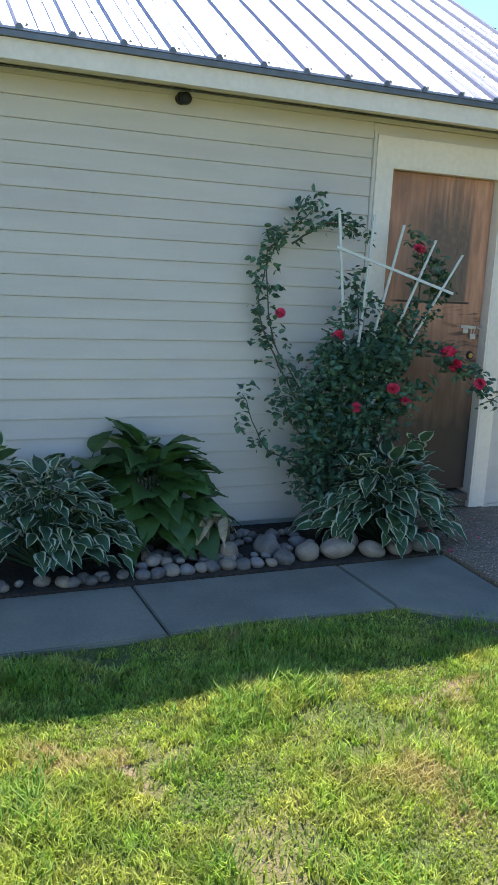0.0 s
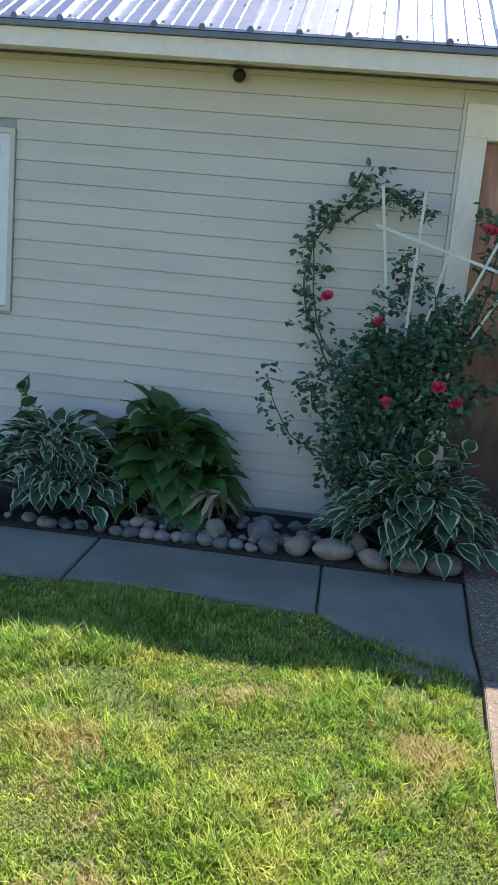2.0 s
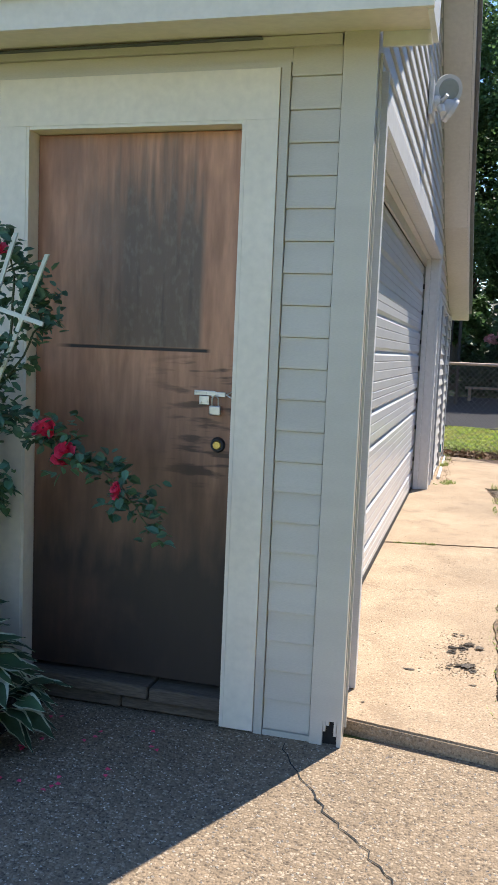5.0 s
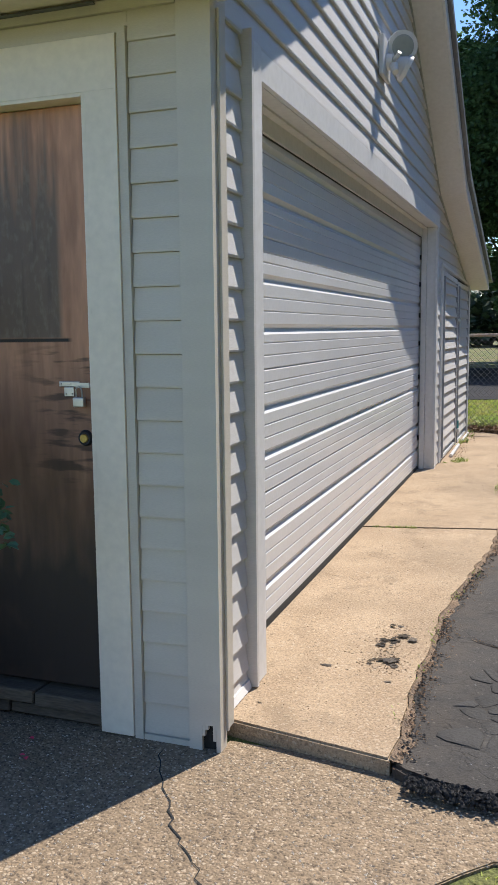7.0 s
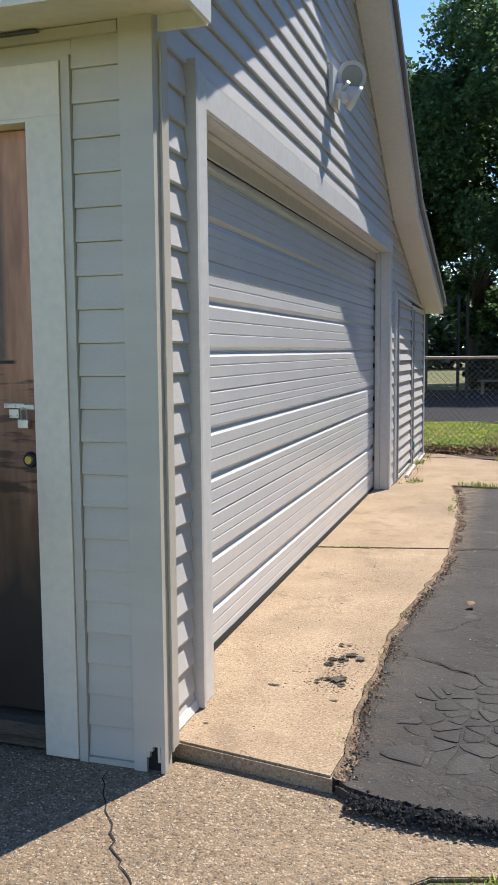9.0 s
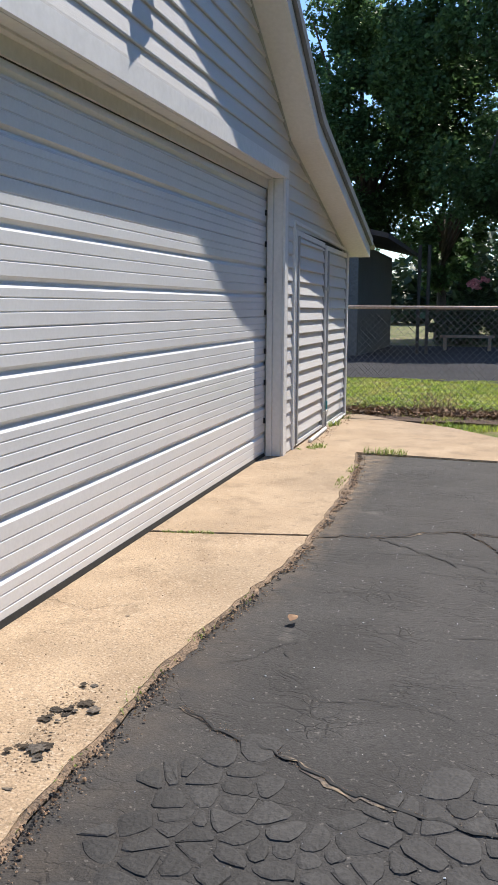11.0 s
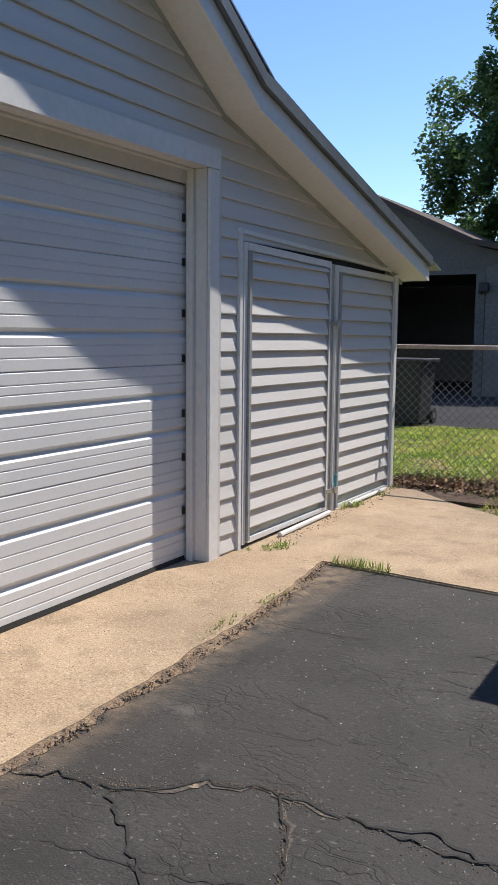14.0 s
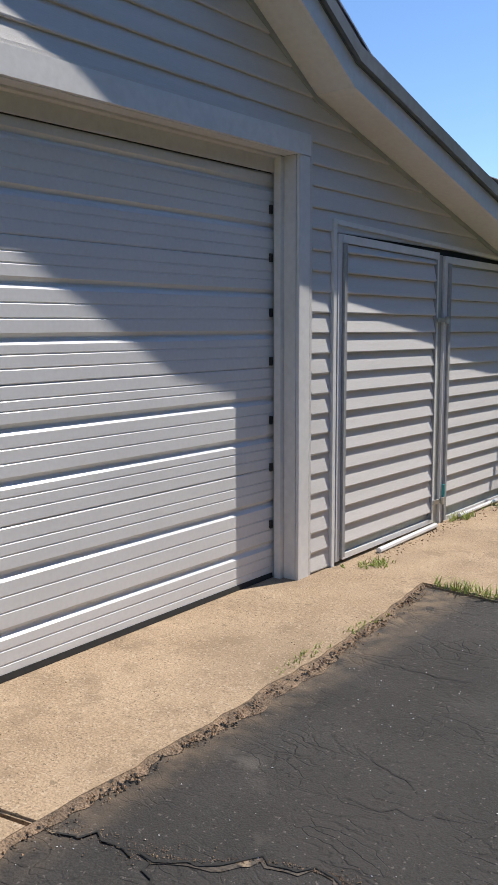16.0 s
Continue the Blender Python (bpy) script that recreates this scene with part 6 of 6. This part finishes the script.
# ---- crazed asphalt plates near the pad ----
def plates():
    r = random.Random(17)
    seeds = []
    x = 4.82
    while x < 6.4:
        seeds.append((x, 4.80 + r.uniform(-0.03, 0.03)))
        x += r.uniform(0.2, 0.34)
    y = 4.99
    while y < 5.75:
        step = r.uniform(0.045, 0.095)
        x = 4.80 + r.uniform(0, step)
        while x < 6.2:
            seeds.append((x + r.uniform(-0.45, 0.45) * step, y + r.uniform(-0.42, 0.42) * step))
            x += step * r.uniform(0.7, 2.2)
        y += step
    root = empty("crazed_asphalt", 5.3, 5.2, 0.05, "crazed loose plates of old asphalt at the end of the drive", "asphalt")
    count = 0
    for i, (cx, cy) in enumerate(seeds):
        if cy > 5.1 and noise.noise(Vector((cx * 2.2, cy * 2.4, 4))) < (cy - 5.62) * 0.9 - (cx - 4.9) * 0.5:
            continue
        d = 0.3 if cy < 4.9 else 0.12
        poly = [Vector((cx - d, cy - d)), Vector((cx + d, cy - d)), Vector((cx + d, cy + d)), Vector((cx - d, cy + d))]
        for j, (ox, oy) in enumerate(seeds):
            if j == i or abs(ox - cx) > 0.4 or abs(oy - cy) > 0.4:
                continue
            nrm = Vector((ox - cx, oy - cy))
            mid = Vector((cx, cy)) + nrm * 0.5
            nrm.normalize()
            mid -= nrm * (0.001 + 0.005 * ((i * 7 + j * 3) % 5) / 4)
            out = []
            for k, p in enumerate(poly):
                q = poly[(k + 1) % len(poly)]
                a, b = (p - mid).dot(nrm), (q - mid).dot(nrm)
                if a <= 0:
                    out.append(p)
                if (a < 0 < b) or (b < 0 < a):
                    out.append(p + (q - p) * (a / (a - b)))
            poly = out
            if len(poly) < 3:
                break
        if len(poly) >= 3 and cy > 4.95 and max(p.x for p in poly) - min(p.x for p in poly) > 0.17:
            continue
        if len(poly) < 3 or min(p.x for p in poly) < 4.70 or min(p.y for p in poly) < 4.64:
            continue
        count += 1
        if count > 298:
            break
        poly = [q for k, p in enumerate(poly) for q in (p * 0.76 + poly[(k + 1) % len(poly)] * 0.24, p * 0.24 + poly[(k + 1) % len(poly)] * 0.76)]
        c = sum(poly, Vector((0, 0))) / len(poly)
        tilt = (r.uniform(-1, 1) * 0.03, r.uniform(-1, 1) * 0.03)
        size = max((p - c).length for p in poly)
        if size > 0.12:
            tilt = (0, 0)
        lift = r.uniform(0.0, 0.0025)
        k = len(poly)
        v = []
        for scale, dz in ((1.0, -0.004), (0.93, 0.0012 + lift), (0.70, 0.0032 + lift)):
            for p in poly:
                e = c + (p - c) * scale + Vector((r.uniform(-1, 1), r.uniform(-1, 1))) * 0.0022
                v.append((e.x, e.y, az_(e.x, e.y) + dz + (e.x - c.x) * tilt[0] + (e.y - c.y) * tilt[1]))
        f = [(a * k + m, a * k + (m + 1) % k, (a + 1) * k + (m + 1) % k, (a + 1) * k + m) for a in (0, 1) for m in range(k)] + [tuple(2 * k + m for m in range(k))]
        bm = (v, f)
        under(part("asphalt_plate", bm, M_PLATE), root)


plates()


# ---- pits, grit and crumbs ----
def blotch(name, x, y, rx, ry, material, top, seed, label):
    r = random.Random(seed)
    v = [(x, y, top)]
    n = 22
    for k in range(n):
        a = 6.2832 * k / n
        q = r.uniform(0.55, 1.1)
        v.append((x + math.cos(a) * rx * q, y + math.sin(a) * ry * q, top))
    tagged(part(name, (v, [(0, 1 + k, 1 + (k + 1) % n) for k in range(n)]), material, kind="structure"), label, "hole")


rp = random.Random(4)
for k in range(26):
    x, y = 4.46 + rp.gauss(0, 0.045), rp.choice((5.55, 5.75, 5.78, 5.95)) + rp.gauss(0, 0.035)
    q = rp.uniform(0.008, 0.030)
    blotch("pit", x, y, q * rp.uniform(0.8, 1.2), q * rp.uniform(0.7, 1.1), M_SOIL if k % 4 else M_RIM, slab_z(y) + 0.003 + 0.0003 * k, k, "dark broken pit in the concrete apron")
for x, y, q in ((4.25, 5.42, 0.03), (4.52, 5.33, 0.02), (4.1, 5.0, 0.012), (4.3, 6.6, 0.012)):
    blotch("pit", x, y, q, q * 0.4, M_RIM, slab_z(y) + 0.003, 3, "small brown spall in the concrete apron")


def crumbs(name, n, gen, size, material, label):
    g = np.random.default_rng(n)
    v, f = [], []
    for _ in range(n):
        x, y, z = gen(g)
        s = size * g.uniform(0.5, 1.5)
        b = len(v)
        a = g.uniform(0, 6.28)
        for k in range(4):
            q = a + k * 1.5708
            v.append((x + math.cos(q) * s * g.uniform(0.6, 1.2), y + math.sin(q) * s * g.uniform(0.4, 0.9), z))
        v.append((x, y, z + s * 0.7))
        f += [(b, b + 1, b + 4), (b + 1, b + 2, b + 4), (b + 2, b + 3, b + 4), (b + 3, b, b + 4)]
    tagged(part(name, (v, f), material, kind="stuff"), label, "grit")


def at_slab(x, y, d=0.0):
    return x, y, slab_z(y) + d


EDGE = edge_l + edge_l2[1:] + edge_l3[1:]


def beside_joint(spread, lift):
    """Points gathered along the joint, in drifts."""
    def gen(g):
        while True:
            xa, ya = EDGE[g.integers(0, len(EDGE) - 1)]
            x, y = xa + 0.02 + g.normal(0, spread), ya + g.uniform(-0.06, 0.06)
            if noise.noise(Vector((0, y * 2.3, 7))) > -0.12 or g.uniform() < 0.25:
                return x, y, slab_z(y) + lift
    return gen


crumbs("grit_dark", 900, beside_joint(0.022, -0.006), 0.0065, M_PLATE, "black asphalt crumbs in the joint beside the drive")
crumbs("grit_sand", 2200, beside_joint(0.035, -0.008), 0.0035, M_SANDY, "sandy grit in the joint beside the drive")
crumbs("grit_joint", 1500, beside_joint(0.028, -0.005), 0.006, M_DRY, "brown crumbs and bits of bark in the joint beside the drive")
crumbs("grit_apron", 260, lambda g: at_slab(g.uniform(4.0, 4.62), g.uniform(4.95, 10.7)), 0.0038, M_DRY, "brown crumbs on the apron")
crumbs("grit_pale", 420, lambda g: at_slab(g.uniform(4.8, 7.2), g.uniform(4.8, 10.7), -0.010), 0.003, M_WHITE, "tiny pale grit on the asphalt")
crumbs("grit_black", 5200, lambda g: (lambda x: at_slab(x, 4.650 + g.normal(0, 0.018) - 0.03 * math.sin((x - 4.7) * 4), -0.04 + g.uniform(0, 0.03)))(g.uniform(4.70, 6.4)), 0.008, M_PLATE, "black crumbled asphalt at the drive's broken edge")
crumbs("grit_pits", 300, lambda g: at_slab(4.45 + g.normal(0, 0.06), g.uniform(5.4, 6.0)), 0.005, M_SLAB, "broken concrete crumbs round the pits")
crumbs("twigs_doors", 240, lambda g: at_slab(4.12 + g.normal(0, 0.05), g.uniform(11.0, 13.6)), 0.008, M_DRY, "dry brown leaf crumbs at the foot of the doors")

def along(pts, spread, lift):
    def gen(g):
        k = g.integers(0, len(pts) - 1)
        t = g.uniform()
        (xa, ya), (xb, yb) = pts[k], pts[k + 1]
        x, y = xa + (xb - xa) * t + g.normal(0, spread), ya + (yb - ya) * t + g.normal(0, spread)
        if noise.noise(Vector((x * 4, y * 4, 2))) < 0:
            x, y = xa + (xb - xa) * t + g.normal(0, 0.006), ya + (yb - ya) * t + g.normal(0, 0.006)
        return at_slab(x, y, lift)
    return gen


crumbs("grit_crack", 900, along(long_crack, 0.026, -0.009), 0.0028, M_SANDY, "sandy crumbs along a crack in the asphalt")
crumbs("grit_crack", 400, along(c3, 0.02, -0.009), 0.0028, M_SANDY, "sandy crumbs along a crack in the asphalt")
crumbs("grit_crack", 401, along(c4, 0.02, -0.009), 0.0028, M_SANDY, "sandy crumbs along a crack in the asphalt")


def on_pad(g):
    while True:
        x, y = g.uniform(2.85, 6.3), g.uniform(2.9, 4.7)
        if y > 2.9 + max(0.0, (x - 3.5) * 0.95) + 0.03 or y > 4.55:
            return x, y, -0.012 + 0.002 * (y - 2.9) - 0.0006


crumbs("pebbles_pad", 5000, on_pad, 0.0042, M_PEBBLE, "pale pebbles standing out of the concrete pad")

# ---- grass ----
def on_lawn(x, y):
    lim = 3.345 if x < 2.14 else 3.345 - (x - 2.14) * 0.68
    if y > lim + 0.015:
        return False
    if x > 2.70 + 0.05 * min(y, 2) / 2:
        return False
    q = noise.noise(Vector((x * 1.9, y * 1.9, 0))) + 0.5 * noise.noise(Vector((x * 6, y * 6, 4)))
    bare = noise.noise(Vector((x * 2.6 + 5, y * 2.6, 17))) + 0.4 * noise.noise(Vector((x * 9, y * 9, 3)))
    if bare > 0.47:
        return rng.random() < 0.10
    return q > -0.30 or rng.random() < (0.45 if q > -0.48 else 0.15)


blades("grass_lawn", 340000, (-1.7, 2.82, 0.0, 3.36), on_lawn, 0.014, 0.048, M_GRASS, width=0.0026, label="short bright lawn with dry yellow patches")


def tufty(x, y):
    """Longer clumps, above all where the lawn meets the house's shade."""
    if not on_lawn(x, y):
        return False
    q = noise.noise(Vector((x * 3.4, y * 3.4, 11))) + 0.4 * noise.noise(Vector((x * 11, y * 11, 2)))
    return q > (0.12 if 2.55 < y < 2.95 else 0.30)


blades("grass_tufts", 120000, (-1.7, 2.82, 0.2, 3.36), tufty, 0.025, 0.075, M_TUFT, width=0.003, label="longer darker tufts in the lawn")


def right_lawn(x, y):
    return x > 3.5 and y < min(3.0 + (x - 3.55), 3.72 + (x - 4.27) * 0.88, 4.5) - 0.02


blades("grass_corner", 50000, (3.48, 6.6, 1.5, 4.5), right_lawn, 0.016, 0.055, M_GRASS, z=lambda x, y: -0.032, label="short lawn beside the pebble pad")
blades("grass_far", 60000, (0.5, 8.5, 14.0, 18.5), lambda x, y: True, 0.02, 0.05, M_GRASS, width=0.007, label="mown lawn beyond the fence")
blades("grass_strip", 12000, (4.4, 8.0, 11.5, 14.0), lambda x, y: y > 13.2 - (x - 4.4) * 0.9 + 0.12 and noise.noise(Vector((x * 2, y * 2, 3))) > -0.15, 0.02, 0.07, M_GRASS, width=0.004, label="rough grass strip before the fence")


def near_line(pts, w):
    def k(x, y):
        for (xa, ya), (xb, yb) in zip(pts, pts[1:]):
            dx, dy = xb - xa, yb - ya
            t = max(0, min(1, ((x - xa) * dx + (y - ya) * dy) / (dx * dx + dy * dy)))
            if math.hypot(x - xa - t * dx, y - ya - t * dy) < w:
                return noise.noise(Vector((x * 5, y * 5, 9))) > -0.05
        return False
    return k


top_z = lambda x, y: slab_z(y) - 0.005
for nm, pts, w, cnt, region, hh in (
    ("weeds_joint", [(3.95, 7.88), (4.22, 7.92)], 0.02, 1500, (3.9, 4.3, 7.8, 8.0), 0.05),
    ("weeds_corner", [(4.68, 10.78), (5.15, 10.74)], 0.035, 800, (4.6, 5.25, 10.7, 10.85), 0.085),
    ("weeds_edge", [(4.61, 4.9), (4.62, 6.3), (4.72, 7.0)], 0.03, 1500, (4.5, 4.8, 4.8, 7.1), 0.035),
    ("weeds_edge", [(4.68, 9.3), (4.67, 10.3)], 0.03, 1200, (4.6, 4.8, 9.2, 10.4), 0.05),
    ("weeds_doors", [(4.12, 10.8), (4.25, 10.95)], 0.07, 1600, (4.0, 4.4, 10.7, 11.05), 0.09),
    ("weeds_doors", [(4.10, 12.0), (4.12, 13.2)], 0.05, 1800, (4.0, 4.3, 11.9, 13.3), 0.09),
):
    blades(nm, int(cnt * 0.7), region, near_line(pts, w), hh * 0.2, hh * 0.75, M_WEED, z=top_z, label="small green weeds growing in a joint")

blades("dry_stems", 600, (4.3, 6.6, 13.7, 14.1), lambda x, y: noise.noise(Vector((x * 1.7, 0, 2))) > 0.0, 0.1, 0.4, M_DRY, width=0.004, label="dry tan stems standing along the fence")

# leaf litter and weeds at the fence
n = 5200
g = np.random.default_rng(50)
pos = np.stack([g.uniform(3.95, 7.4, n), g.normal(13.72, 0.16, n), 0.13 + g.uniform(0, 0.05, n) ** 1.0], 1)
pos = pos[(pos[:, 1] < 14.1) & (pos[:, 1] > 13.35)]
v, f = leaves(pos, 0.05, 0.0, 0.35)
tagged(part("leaf_litter", (v, f), M_DRY, kind="stuff"), "dry brown leaf litter under the fence", "leaves")
pos = np.concatenate([np.stack([g.normal(cx, 0.16, 260), g.normal(13.84, 0.07, 260), 0.14 + np.abs(g.normal(0, 0.08, 260))], 1) for cx in (4.02, 4.25, 4.6, 5.6, 6.4)])
v, f = leaves(pos, 0.040, 0.1, 0.35)
tagged(part("weeds_fence", (v, f), M_WEED, kind="stuff"), "leafy green weeds at the foot of the fence", "weeds")

# small litter: curled leaf, petals, pits
dead_big = new("fallen_leaf", leaf_mesh("fallen_leaf", [M_DRY], False, broad=0.6, n=6))
dead_big.matrix_basis = pose(4.97, 6.72, slab_z(6.74) + 0.012, 10, -10, 70) @ Matrix.Diagonal((0.07, 0.07, 0.08, 1))
tagged(dead_big, "curled brown fallen leaf on the asphalt", "leaf")
r2 = random.Random(77)
petal = leaf_mesh("petal", [M_ROSE], False, broad=0.8, n=3)
for i in range(22):
    x, y = r2.uniform(2.95, 3.45), r2.uniform(4.05, 4.6)
    ob = new("petal", petal)
    ob.matrix_basis = pose(x, y, -0.004, r2.uniform(-10, 10), 0, r2.uniform(0, 360)) @ Matrix.Diagonal((0.022, 0.022, 0.01, 1))
    tagged(ob, "fallen red rose petal on the concrete", "petal", "fallen petals")
for x, y in ((2.80, 1.92), (3.55, 3.05), (2.88, 3.93)):
    ob = new("petal", petal)
    ob.matrix_basis = pose(x, y, -0.004, 5, 0, 40) @ Matrix.Diagonal((0.05, 0.05, 0.03, 1))
    tagged(ob, "fallen red rose petal on the concrete", "petal", "fallen petals")
